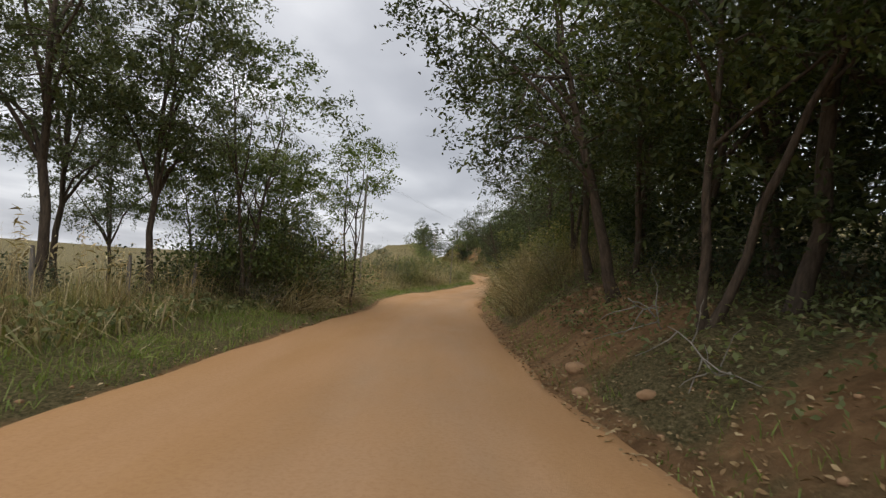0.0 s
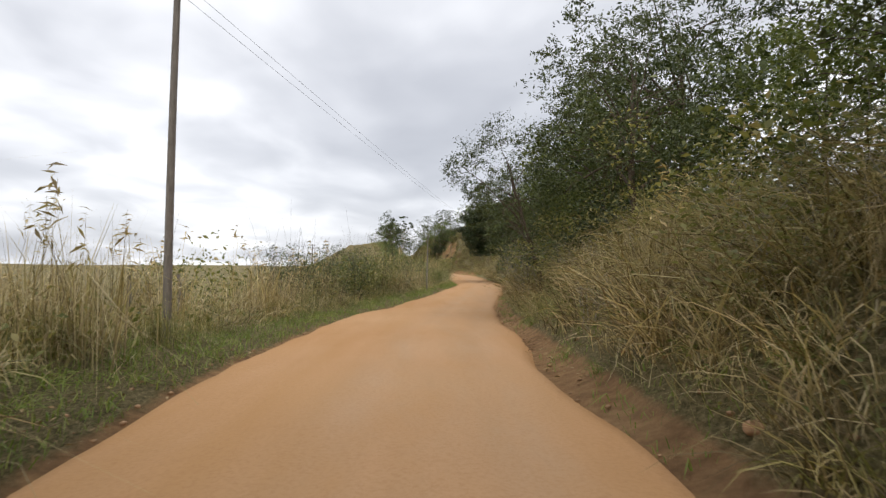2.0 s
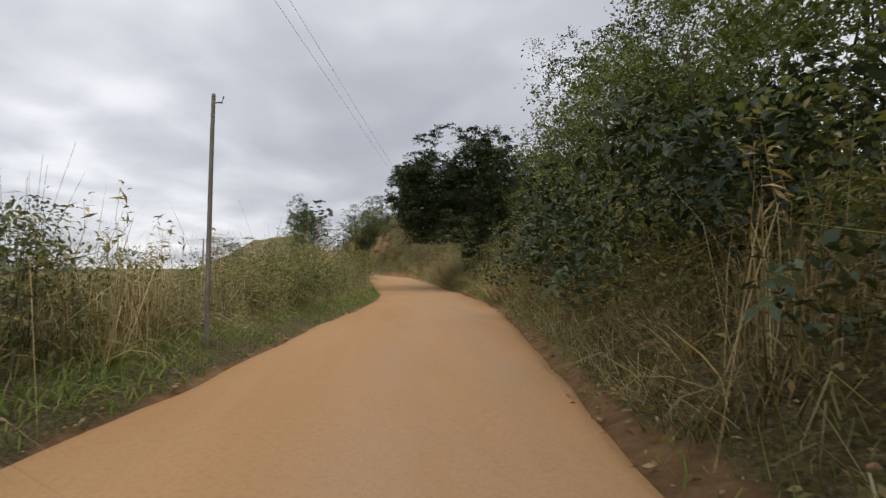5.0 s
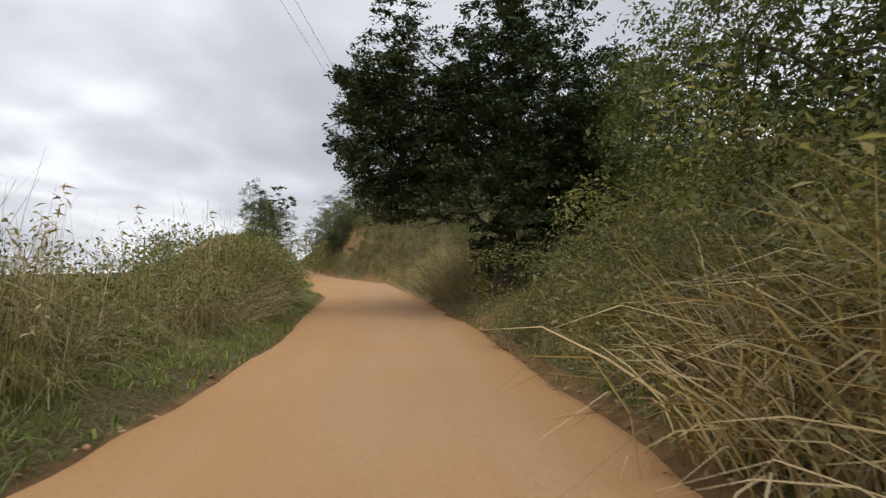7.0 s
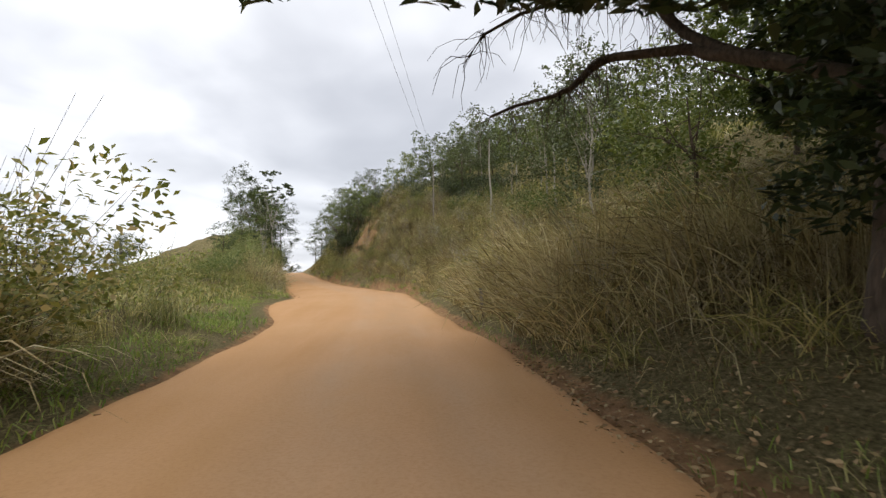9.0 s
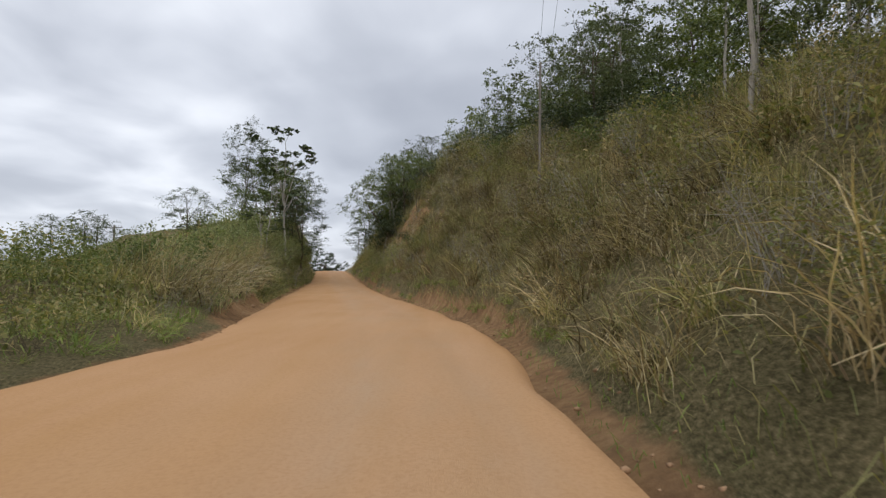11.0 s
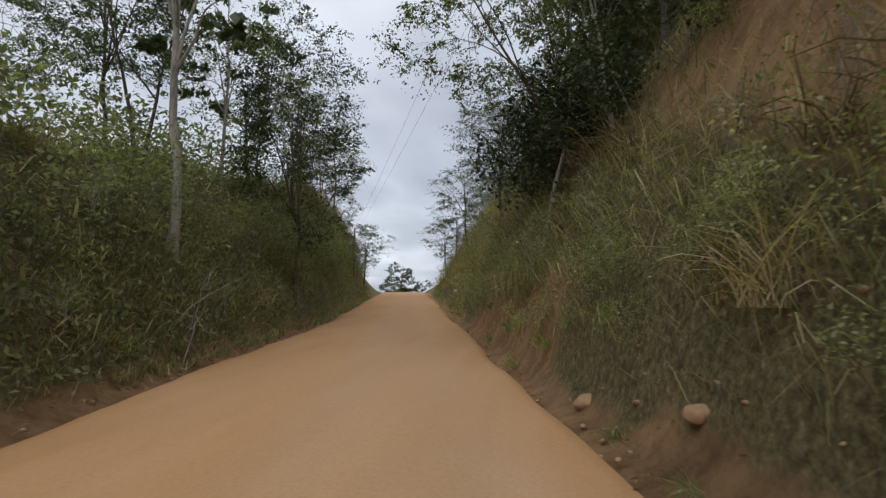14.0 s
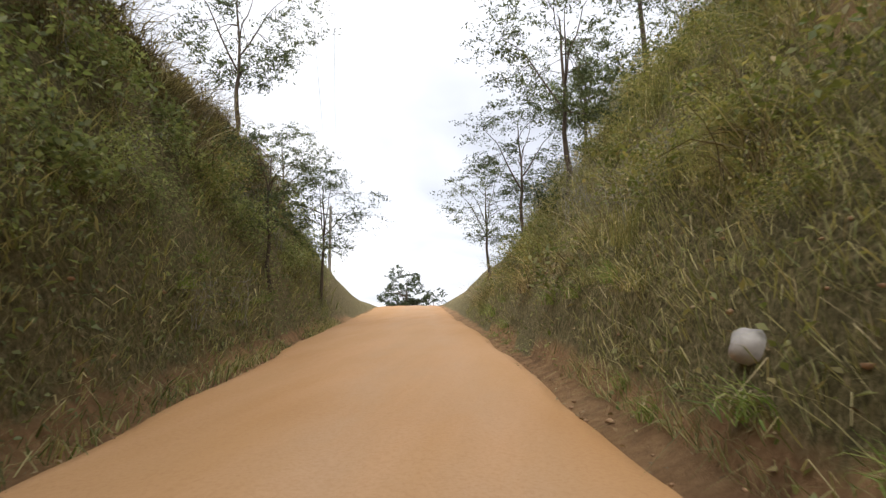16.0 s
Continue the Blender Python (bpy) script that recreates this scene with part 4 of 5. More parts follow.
# tall tussocks
reed_dry = make_reeds("reed_clump", "tall dry straw-coloured cane clump", 61, 1.9, 0.6, 220, 0.009, GRASS_DRY)
reed_mix = make_reeds("reed_clump", "tall half-dry grass tussock", 62, 1.5, 0.55, 200, 0.011, GRASS_MIX)
plant(reed_dry, row_of(rng, L, 4, 16, 1.6, 2.0, 4.5, 0.8, 1.2) + row_of(rng, L, 18.5, 25, 0.7, 1.4, 3.4, 0.9, 1.5) + row_of(rng, R, 42, 58, 4.0, 1.4, 2.4, 0.7, 1.0) + row_of(rng, R, 103, 113, 1.6, 1.4, 3.6, 0.8, 1.2) + row_of(rng, L, 58, 102, 1.3, 1.6, 3.2, 1.0, 1.4) + row_of(rng, L, 30, 50, 1.8, 1.6, 3.6, 0.95, 1.5) + row_of(rng, R, 19, 40, 2.2, 1.4, 2.8, 0.6, 1.0)
      + row_of(rng, R, 50, 82, 4.0, 1.4, 2.6, 0.8, 1.2) + row_of(rng, R, 106, 152, 6.0, 1.5, 5.0, 0.6, 1.0) + row_of(rng, L, 140, 156, 2.4, 1.6, 3.0, 0.8, 1.1), "dry cane clumps")
plant(reed_mix, row_of(rng, L, 0, 24, 2.0, 1.6, 4.5, 0.7, 1.1) + row_of(rng, L, 28, 100, 2.2, 1.2, 2.6, 0.55, 0.9) + row_of(rng, R, 108, 206, 2.4, 0.8, 4.5, 0.5, 0.85)
      + row_of(rng, L, 100, 112, 2.0, 1.6, 3.2, 0.8, 1.1) + row_of(rng, R, 160, 206, 2.4, 2.5, 6.5, 0.6, 0.9), "grass tussocks")

# arching tussocks that hang over the banks
tuss_straw = make_tussock("tussock", "arching clump of bleached straw-yellow grass hanging over the bank", 63, 1.2, 0.45, 92, 0.016, GRASS_DRY, 0.6)
tuss_gold = make_tussock("tussock", "rounded clump of golden half-dry grass", 64, 0.95, 0.45, 100, 0.016, GRASS_MIX, 0.3)
tuss_green = make_tussock("tussock", "low clump of fresh green grass blades", 65, 0.7, 0.4, 90, 0.017, GRASS_GREEN, 0.2)
tuss_brown = make_tussock("tussock", "withered brown clump of tangled grass on the cutting", 66, 1.0, 0.5, 82, 0.016, LEAF_BROWN, 0.5)


def facing(rng, side, *rows):
    """Turns each spot so that the blades fall towards the road."""
    spots = [(x, y, (180 if side > 0 else 0) + rng.uniform(-55, 55), s) for row in rows for x, y, _, s in row]
    if side < 0:
        return spots
    return [p for p in spots if bare_cliff(p[0] - float(road_x(p[1])), p[1], p[0] - float(road_x(p[1])) - float(smooth_table(WIDTH, p[1], 2))) < rng.uniform(0.3, 1.3)]


rng = np.random.RandomState(78)
plant_many(tuss_straw, facing(rng, R, row_of(rng, R, 18, 28, 0.7, 0.8, 3.0, 0.8, 1.2), row_of(rng, R, 27, 35.5, 0.2, 0.8, 3.6, 0.9, 1.3), row_of(rng, R, 46, 58, 0.45, 1.0, 2.8, 0.9, 1.5), row_of(rng, R, 37, 46, 1.5, 0.8, 1.8, 0.6, 0.9), row_of(rng, R, 60, 77, 2.0, 0.8, 2.0, 0.6, 0.9), row_of(rng, R, 78, 83.5, 0.14, 0.6, 2.6, 1.0, 1.6),
           row_of(rng, R, 84, 91, 1.0, 0.5, 2.0, 0.5, 0.9), row_of(rng, R, 103, 117, 0.17, 0.8, 5.0, 0.9, 1.8), row_of(rng, R, 117, 134, 0.4, 0.8, 6.0, 0.7, 1.2), row_of(rng, R, 134, 180, 1.6, 0.9, 6.5, 0.6, 1.0), row_of(rng, R, 180, 210, 0.7, 0.8, 7.5, 0.6, 1.0))
           + facing(rng, L, row_of(rng, L, 17.5, 26, 0.22, 0.8, 3.2, 1.0, 1.5), row_of(rng, L, 30, 104, 1.2, 1.6, 3.6, 0.7, 1.1), row_of(rng, L, 93, 106, 0.22, 1.4, 4.0, 1.2, 1.9), row_of(rng, L, 136, 154, 0.3, 1.2, 4.2, 1.0, 1.9), row_of(rng, L, 158, 208, 2.2, 0.6, 3.4, 0.6, 0.9)), 110, "straw tussocks on the banks")
plant_many(tuss_gold, facing(rng, R, row_of(rng, R, 19, 60, 1.4, 0.6, 2.6, 0.6, 1.0), row_of(rng, R, 84, 91, 1.0, 0.7, 3.0, 0.6, 1.0) + row_of(rng, R, 102, 134, 0.6, 0.7, 5.0, 0.6, 1.1), row_of(rng, R, 134, 180, 0.9, 0.9, 6.0, 0.6, 1.0), row_of(rng, R, 180, 212, 0.4, 0.6, 7.0, 0.6, 1.1)) + facing(rng, L, row_of(rng, L, 26, 104, 0.9, 1.0, 2.8, 0.6, 1.1), row_of(rng, L, 104, 150, 1.0, 0.8, 7.0, 0.5, 0.9)), 80, "golden tussocks")
plant_many(tuss_green, facing(rng, L, row_of(rng, L, 2, 60, 0.9, 0.4, 1.6, 0.5, 0.9), row_of(rng, L, 62, 135, 0.8, 0.4, 1.6, 0.5, 0.9), row_of(rng, L, 150, 205, 1.6, 0.3, 1.0, 0.4, 0.7)) + facing(rng, R, row_of(rng, R, 128, 206, 1.2, 0.3, 0.9, 0.4, 0.8), row_of(rng, R, 10, 60, 2.0, 0.4, 1.2, 0.4, 0.7)), 50, "green tussocks")
plant_many(tuss_brown, facing(rng, R, row_of(rng, R, 18, 60, 1.0, 0.6, 3.0, 0.7, 1.2), row_of(rng, R, 60, 84, 1.0, 0.6, 2.2, 0.6, 1.0), row_of(rng, R, 104, 128, 0.9, 0.7, 5.0, 0.7, 1.2), row_of(rng, R, 128, 160, 0.25, 0.8, 5.5, 0.8, 1.3), row_of(rng, R, 160, 210, 0.6, 0.8, 6.5, 0.7, 1.1))
           + facing(rng, L, row_of(rng, L, 18, 26, 0.5, 0.6, 3.0, 1.0, 1.5), row_of(rng, L, 186, 204, 0.25, 1.6, 3.4, 0.8, 1.3), row_of(rng, L, 30, 100, 2.5, 1.5, 3.0, 0.7, 1.0)), 60, "withered tussocks")
JOINED = {GRASS_DRY: ("straw_grass", "bleached straw grass arching over the slopes"), GRASS_GREEN: ("fresh_grass", "fresh green grass blades on the verges"), GRASS_MIX: ("golden_grass", "golden half-dry grass matted over the slopes"),
          LEAF_BROWN: ("brown_grass", "withered brown grass tangled on the slopes"), BARK: ("brushwood", "thin brown twigs inside the hedges"), LEAF_OLIVE: ("olive_brush", "olive-green leafy brush behind the first bushes"),
          LEAF_BRIGHTENED: ("dusty_brush", "grey-green brush on the earth banks, leaves brightened for light"), LEAF_DARK: ("dark_brush", "green brush on the bank, leaves darkened for its shade")}
for stuff_mat, (thing, words) in JOINED.items():
    tagged(new(thing, mesh_of(thing, *REST[stuff_mat.name].arrays(), stuff_mat)), words, "vegetation", kind="stuff")

# ------------------------------------------------------------------ ground cover, past counting


def scatter(rng, n, side, y0, y1, d0, d1, power=1.0):
    y = rng.uniform(y0, y1, n)
    d = d0 + (d1 - d0) * rng.uniform(0, 1, n) ** power
    x = road_x(y) + side * (smooth_table(WIDTH, y, 2 if side > 0 else 1) + d)
    return np.stack([x, y, ground_z(x, y)], 1)


def cover(name, label, bag, mat):
    ob = new(name, mesh_of(name, *bag.arrays(), mat))
    return tagged(ob, label, "vegetation", kind="stuff")


def off_cliff(rng, p):
    """Leaves the bare faces of the cutting almost free of plants."""
    u = p[:, 0] - road_x(p[:, 1])
    return p[rng.uniform(0, 1, len(p)) > 0.72 * bare_cliff(u, p[:, 1], u - smooth_table(WIDTH, p[:, 1], 2))]


def lay(rng, bag, n, side, y0, y1, d0, d1, height, width, lean, bend, seed, cut):
    p = scatter(rng, n, side, y0, y1, d0, d1)
    p = p[value_noise(p[:, 0], p[:, 1], 1.6, seed) > cut]
    p = off_cliff(rng, p)
    e = 0.25
    slope = np.stack([-(ground_z(p[:, 0] + e, p[:, 1]) - ground_z(p[:, 0] - e, p[:, 1])) / (2 * e), -(ground_z(p[:, 0], p[:, 1] + e) - ground_z(p[:, 0], p[:, 1] - e)) / (2 * e), np.ones(len(p))], 1)
    slope /= np.linalg.norm(slope, axis=1)[:, None]
    up = slope * 0.35 + (0, 0, 0.75) + rng.normal(0, 0.28, (len(p), 3))
    up /= np.linalg.norm(up, axis=1)[:, None]
    bag.add(*blades(rng, p, height, width, lean, bend, up))


def mound(rng, bag, spots, height, radius, count, leaf):
    """Lumps of foliage behind the bushes of the front row."""
    for x, y, turn, size in spots:
        s = size[0]
        c = np.array([x, y, float(ground_z(x, y)) + height * s * 0.35])
        d = rng.normal(0, 1, (count, 3))
        d /= np.linalg.norm(d, axis=1)[:, None]
        lump = 1 + 0.3 * np.sin(4 * d[:, 0] + turn) * np.cos(3 * d[:, 1] + turn)
        pts = c + d * (lump * rng.uniform(0.6, 1.05, count))[:, None] * (radius * s, radius * s, height * s * 0.65)
        bag.add(*leaves(rng, off_cliff(rng, pts[pts[:, 2] > c[2] - 0.4 * height * s]), leaf, 0.5, 0.2))


rng = np.random.RandomState(91)
bag = Bag()
lay(rng, bag, 11000, L, -2, 50, 0.05, 2.2, 0.18, 0.013, 0.4, 0.7, 4, 0.25)
lay(rng, bag, 6500, L, 50, 116, 0.05, 2.0, 0.2, 0.025, 0.4, 0.7, 4, 0.25)
lay(rng, bag, 7000, R, -2, 150, 0.0, 0.9, 0.16, 0.012, 0.4, 0.7, 5, 0.45)
lay(rng, bag, 9000, L, 110, 150, 0.6, 9.0, 0.25, 0.03, 0.4, 0.7, 4, 0.25)
lay(rng, bag, 6000, L, 118, 160, 7, 24, 0.4, 0.06, 0.4, 0.7, 4, 0.2)
lay(rng, bag, 6000, L, 20, 100, 3, 14, 0.5, 0.05, 0.4, 0.7, 4, 0.2)
cover("verge_grass", "short green grass along the road's verges", bag, GRASS_GREEN)
bag = Bag()
lay(rng, bag, 4000, R, 146, 180, 0.8, 1.8, 0.5, 0.018, 0.5, 0.9, 6, 0.2)
lay(rng, bag, 4500, R, 18, 60, 0.45, 3.4, 0.5, 0.011, 0.5, 0.9, 6, 0.2)
lay(rng, bag, 4500, R, 60, 91, 0.3, 3.4, 0.5, 0.011, 0.5, 0.9, 6, 0.2)
lay(rng, bag, 9000, R, 104, 152, 0.5, 7.0, 0.42, 0.012, 0.5, 0.9, 6, 0.2)
lay(rng, bag, 8000, R, 150, 188, 0.6, 7.0, 0.38, 0.012, 0.5, 0.9, 6, 0.32)
lay(rng, bag, 9000, R, 180, 212, 0.4, 8.0, 0.4, 0.012, 0.5, 0.9, 6, 0.2)
lay(rng, bag, 6000, R, 120, 185, 6, 20, 0.8, 0.06, 0.5, 0.9, 6, 0.2)
lay(rng, bag, 6000, L, -4, 104, 1.4, 6.0, 0.55, 0.035, 0.5, 0.9, 6, 0.2)
lay(rng, bag, 9000, L, 112, 150, 2.0, 14.0, 0.55, 0.05, 0.45, 0.8, 6, 0.3)
lay(rng, bag, 7000, L, 176, 208, 0.0, 1.3, 0.32, 0.018, 0.5, 0.9, 6, 0.2)
lay(rng, bag, 5000, L, 146, 178, 0.1, 1.3, 0.32, 0.02, 0.5, 0.9, 6, 0.3)
lay(rng, bag, 8000, L, 146, 212, 0.5, 8.0, 0.45, 0.035, 0.5, 0.9, 6, 0.2)
for n, side, y0, y1, d0, d1, tall in ((13000, R, 182, 193, 0.3, 4.5, 0.34), (9000, L, 183, 196, 0.3, 3.2, 0.3), (9000, R, 133, 151, 0.5, 4.5, 0.34), (8000, R, 159, 180, 0.5, 4.5, 0.34), (5000, R, 91, 103, 0.4, 4.0, 0.2), (4000, R, 36, 47, 0.5, 3.2, 0.32), (4000, L, 150, 182, 0.2, 1.6, 0.26)):
    lay(rng, bag, n, side, y0, y1, d0, d1, tall, 0.009, 0.6, 1.0, 6, 0.12)
cover("half_dry_grass", "half-dry tangled grass on the banks", bag, GRASS_MIX)
bag = Bag()
lay(rng, bag, 5000, R, 18, 60, 0.5, 3.2, 0.5, 0.012, 0.6, 0.9, 14, 0.4)
lay(rng, bag, 6000, R, 60, 84, 0.3, 3.2, 0.55, 0.012, 0.6, 0.9, 14, 0.4)
lay(rng, bag, 6000, R, 182, 206, 0.5, 8.5, 0.5, 0.009, 0.6, 0.9, 14, 0.25)
lay(rng, bag, 9000, R, 102, 158, 0.6, 7.0, 0.55, 0.01, 0.6, 0.9, 14, 0.4)
lay(rng, bag, 5000, R, 158, 212, 0.9, 8.0, 0.5, 0.009, 0.6, 0.9, 14, 0.4)
lay(rng, bag, 5000, R, 103, 136, 0.4, 6.0, 0.6, 0.01, 0.6, 0.9, 14, 0.25)
lay(rng, bag, 6000, L, 0, 60, 1.5, 5.0, 0.7, 0.025, 0.6, 0.9, 14, 0.4)
cover("dry_grass", "bleached dry grass hanging over the banks", bag, GRASS_DRY)


def strew(rng, bag, n, side, y0, y1, d0, d1, height, size):
    p = off_cliff(rng, scatter(rng, n, side, y0, y1, d0, d1))
    lift = height * rng.uniform(0, 1, len(p)) * (0.25 + value_noise(p[:, 0], p[:, 1], 1.9, 8))
    p[:, 2] += lift * np.clip((np.abs(p[:, 0] - road_x(p[:, 1])) - 2.4) / 1.0, 0.15, 1)
    bag.add(*leaves(rng, p, size, 0.5, 0.2))


bag = Bag()
strew(rng, bag, 10000, R, 18, 60, 0.5, 4.5, 0.9, 0.085)
strew(rng, bag, 9000, R, 60, 91, 0.2, 4.5, 0.9, 0.11)
strew(rng, bag, 12000, R, 104, 152, 1.0, 9.0, 0.5, 0.085)
strew(rng, bag, 9000, R, 150, 184, 1.0, 8.0, 0.4, 0.11)
mound(rng, bag, row_of(rng, R, 147, 180, 0.8, 3.6, 6.6, 0.5, 0.9), 1.3, 1.1, 320, 0.11)
strew(rng, bag, 9000, R, 182, 212, 0.3, 8.0, 0.5, 0.11)
mound(rng, bag, row_of(rng, R, 176, 210, 0.8, 0.5, 6.5, 0.35, 0.75), 1.3, 1.0, 300, 0.12)
strew(rng, bag, 9000, L, 24, 102, 1.3, 6.0, 0.8, 0.15)
mound(rng, bag, row_of(rng, L, 40, 100, 2.4, 3.0, 6.0, 0.9, 1.3), 1.7, 1.2, 420, 0.17)
mound(rng, bag, row_of(rng, R, 78, 94, 1.6, 3.2, 5.5, 0.9, 1.2), 2.2, 1.4, 800, 0.10)
mound(rng, bag, row_of(rng, L, 116, 150, 1.6, 5.0, 18.0, 0.5, 1.0), 1.4, 1.3, 260, 0.2)
mound(rng, bag, row_of(rng, R, 24, 60, 3.0, 2.4, 4.5, 0.8, 1.1), 1.7, 1.2, 380, 0.17)
mound(rng, bag, row_of(rng, R, 108, 150, 2.6, 3.0, 8.0, 0.5, 0.9), 1.6, 1.2, 520, 0.1)
strew(rng, bag, 8000, L, 126, 148, 1.5, 9.0, 0.6, 0.16)
cover("leafy_undergrowth", "low olive weeds and creepers over the banks", bag, LEAF_OLIVE)
bag = Bag()
strew(rng, bag, 7000, R, -4, 20, 0.9, 5.0, 0.45, 0.11)
strew(rng, bag, 8000, L, 8, 28, 1.6, 6.0, 0.8, 0.16)
strew(rng, bag, 14000, L, 146, 190, 0.5, 6.5, 0.9, 0.14)
strew(rng, bag, 6000, L, 180, 208, 0.3, 1.8, 0.8, 0.1)
strew(rng, bag, 7000, L, 148, 182, 0.25, 1.7, 0.8, 0.12)
mound(rng, bag, row_of(rng, L, 146, 184, 1.5, 2.6, 5.5, 0.9, 1.4), 1.8, 1.25, 420, 0.19)
mound(rng, bag, row_of(rng, L, 182, 208, 1.5, 0.9, 1.9, 0.5, 0.85), 1.6, 1.15, 400, 0.13)
cover("green_undergrowth", "dense green weeds over the shaded banks", bag, LEAF_BRIGHTENED)
bag = Bag()
strew(rng, bag, 11000, R, 128, 160, 0.6, 6.0, 0.7, 0.09)
mound(rng, bag, row_of(rng, R, 134, 160, 0.9, 1.2, 5.5, 0.5, 0.95), 1.4, 1.1, 420, 0.085)
strew(rng, bag, 7000, R, 10, 60, 0.9, 3.0, 0.7, 0.08)
strew(rng, bag, 9000, L, 187, 206, 1.7, 4.5, 0.5, 0.12)
lay(rng, bag, 6000, L, 187, 206, 1.8, 4.5, 0.7, 0.012, 0.6, 0.9, 6, 0.2)
cover("withered_brush", "withered brown brush hanging on the cutting", bag, LEAF_BROWN)

# the wood behind the first trees of the right side, added to close sky gaps
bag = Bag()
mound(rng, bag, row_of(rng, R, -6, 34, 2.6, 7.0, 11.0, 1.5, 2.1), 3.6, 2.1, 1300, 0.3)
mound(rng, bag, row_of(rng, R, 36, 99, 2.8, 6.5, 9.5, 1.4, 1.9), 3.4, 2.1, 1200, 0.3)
cover("woodland", "shade-darkened wood closing gaps behind the roadside trees", bag, LEAF_SHADE)

# low limbs of the mango tree reaching over the road, hung with dead twigs
def mango_limb(points, radius, seed):
    rng = np.random.RandomState(seed)
    inv = np.array(mango.matrix_basis.inverted())
    local = lambda p: (np.c_[np.asarray(p, float), np.ones(len(p))] @ inv.T)[:, :3]
    t = np.linspace(0, len(points) - 1, 22)
    p = np.stack([np.interp(t, range(len(points)), [q[k] for q in points]) for k in range(3)], 1)
    p[1:-1] += np.cumsum(rng.normal(0, 0.035, (20, 3)), 0) * 0.6
    b = Bag()
    tube(b, local(p), radius * np.linspace(1, 0.18, 22), 8)
    for k in range(130):
        s = rng.randint(6, 22)
        side = rng.normal(0, 0.28, 3) * (1, 1, 0.4)
        tip = p[s] + side + (0, 0, -rng.uniform(0.1, 0.75))
        tube(b, local(limb_line(rng, p[s], tip, 5, 0.05, 0.1)), np.linspace(0.008, 0.003, 5), 3)
    part("limb", *b.arrays(), BARK, mango, "bare dark limb hung with dead twigs", True)


bpy.context.view_layer.update()
mango_limb([(10.2, 101.6, 1.9), (9.42, 102.97, 2.6), (9.28, 103.67, 2.95), (8.6, 104.37, 3.1), (8.37, 104.67, 2.97), (8.05, 104.7, 2.7), (7.05, 104.7, 2.47)], 0.13, 5)
mango_limb([(10.2, 101.6, 2.0), (9.42, 102.97, 2.62), (9.29, 103.67, 3.14), (9.05, 104.17, 3.73), (8.8, 104.47, 3.97), (8.09, 104.67, 3.97), (7.47, 104.67, 3.73), (6.77, 104.67, 3.26)], 0.11, 6)

# ------------------------------------------------------------------ small things


def solid(name, bag, mat, parent, label="", smooth=False):
    return part(name, *bag.arrays(), mat, parent, label, smooth)


def m_plain(color, rough, metal=0.0):
    def build(nt, bs, out):
        n = n_noise(nt, 12, 5, 0.6)
        dim = tuple(c * 0.7 for c in color)
        nt.links.new(n_ramp(nt, n, [(0.3, dim), (0.7, color)]), bs.inputs["Base Color"])
        bs.inputs["Roughness"].default_value, bs.inputs["Metallic"].default_value = rough, metal
    return build


WIRE = material("dark_cable", m_plain((0.03, 0.03, 0.032), 0.6))
STEEL = material("galvanised_steel", m_plain((0.35, 0.35, 0.36), 0.45, 0.9))
STONE = material("pale_stone", m_plain((0.40, 0.37, 0.34), 0.9))
LITTER = leaf_material("fallen_dry_leaf", [(0.0, (0.16, 0.10, 0.05)), (0.5, (0.30, 0.20, 0.11)), (1.0, (0.46, 0.36, 0.22))], 0.8, 0.1)
CLOD = material("dirt_clod", m_plain((0.36, 0.22, 0.12), 0.97))


def make_pole(name, label, x, y, top, radius, arm=0.0, base_drop=0.3):
    root = new(name)
    z = float(ground_z(x, y))
    root.matrix_basis = pose(x, y, z - base_drop)
    h = top - z + base_drop
    b = Bag()
    lean = 0.012 * h
    tube(b, [(lean * t * t, 0, h * t) for t in np.linspace(0, 1, 9)], radius * np.linspace(1.15, 0.8, 9), 12)
    tube(b, [(lean, 0, h - 0.001), (lean, 0, h + 0.02), (lean, 0, h + 0.03)], [radius * 0.8, radius * 0.6, 0.005], 12)
    solid("shaft", b, POLE_WOOD, root, smooth=True)
    if arm:
        b = Bag()
        for k in (-1, 1):
            tube(b, [(k * arm / 2 * s, 0.09, h - 0.25) for s in np.linspace(0, 1, 4)], [0.05] * 4, 4)
        beam = solid("cross_arm", b, POLE_WOOD, root)
        for k in (-0.45, -0.15, 0.45):
            b = Bag()
            tube(b, [(k * arm, 0.09, h - 0.2 + t) for t in (0, 0.04, 0.05, 0.1, 0.11, 0.15)], [0.02, 0.02, 0.05, 0.05, 0.03, 0.02], 8)
            solid("insulator", b, STONE, beam, "pale ceramic insulator")
    else:
        b = Bag()
        tube(b, [(lean + radius * 0.7, 0, h - 0.12), (lean + radius + 0.09, 0, h - 0.12), (lean + radius + 0.12, 0, h - 0.02)], [0.015] * 3, 6)
        solid("bracket", b, STEEL, root, "small steel wire bracket")
    return tagged(root, label, "pole")


make_pole("utility_pole", "weathered grey wooden utility pole in the tall grass", -5.17, 32.4, 5.9, 0.068)
make_pole("stake", "thin leaning grey stake in the hedge", -0.85, 66.0, 3.35, 0.04)
make_pole("utility_pole", "distant utility pole with a cross-arm", -32.5, 191.0, 6.75, 0.14, 1.9)
# stands in for a slim pale trunk; made a pole to support the wires
make_pole("utility_pole", "pale slim stand-in for a palm trunk, carrying the wires", 9.1, 139.2, 7.9, 0.045)
make_pole("utility_pole", "wooden pole beyond the end of the cutting", -20.0, 229.0, 9.6, 0.12)


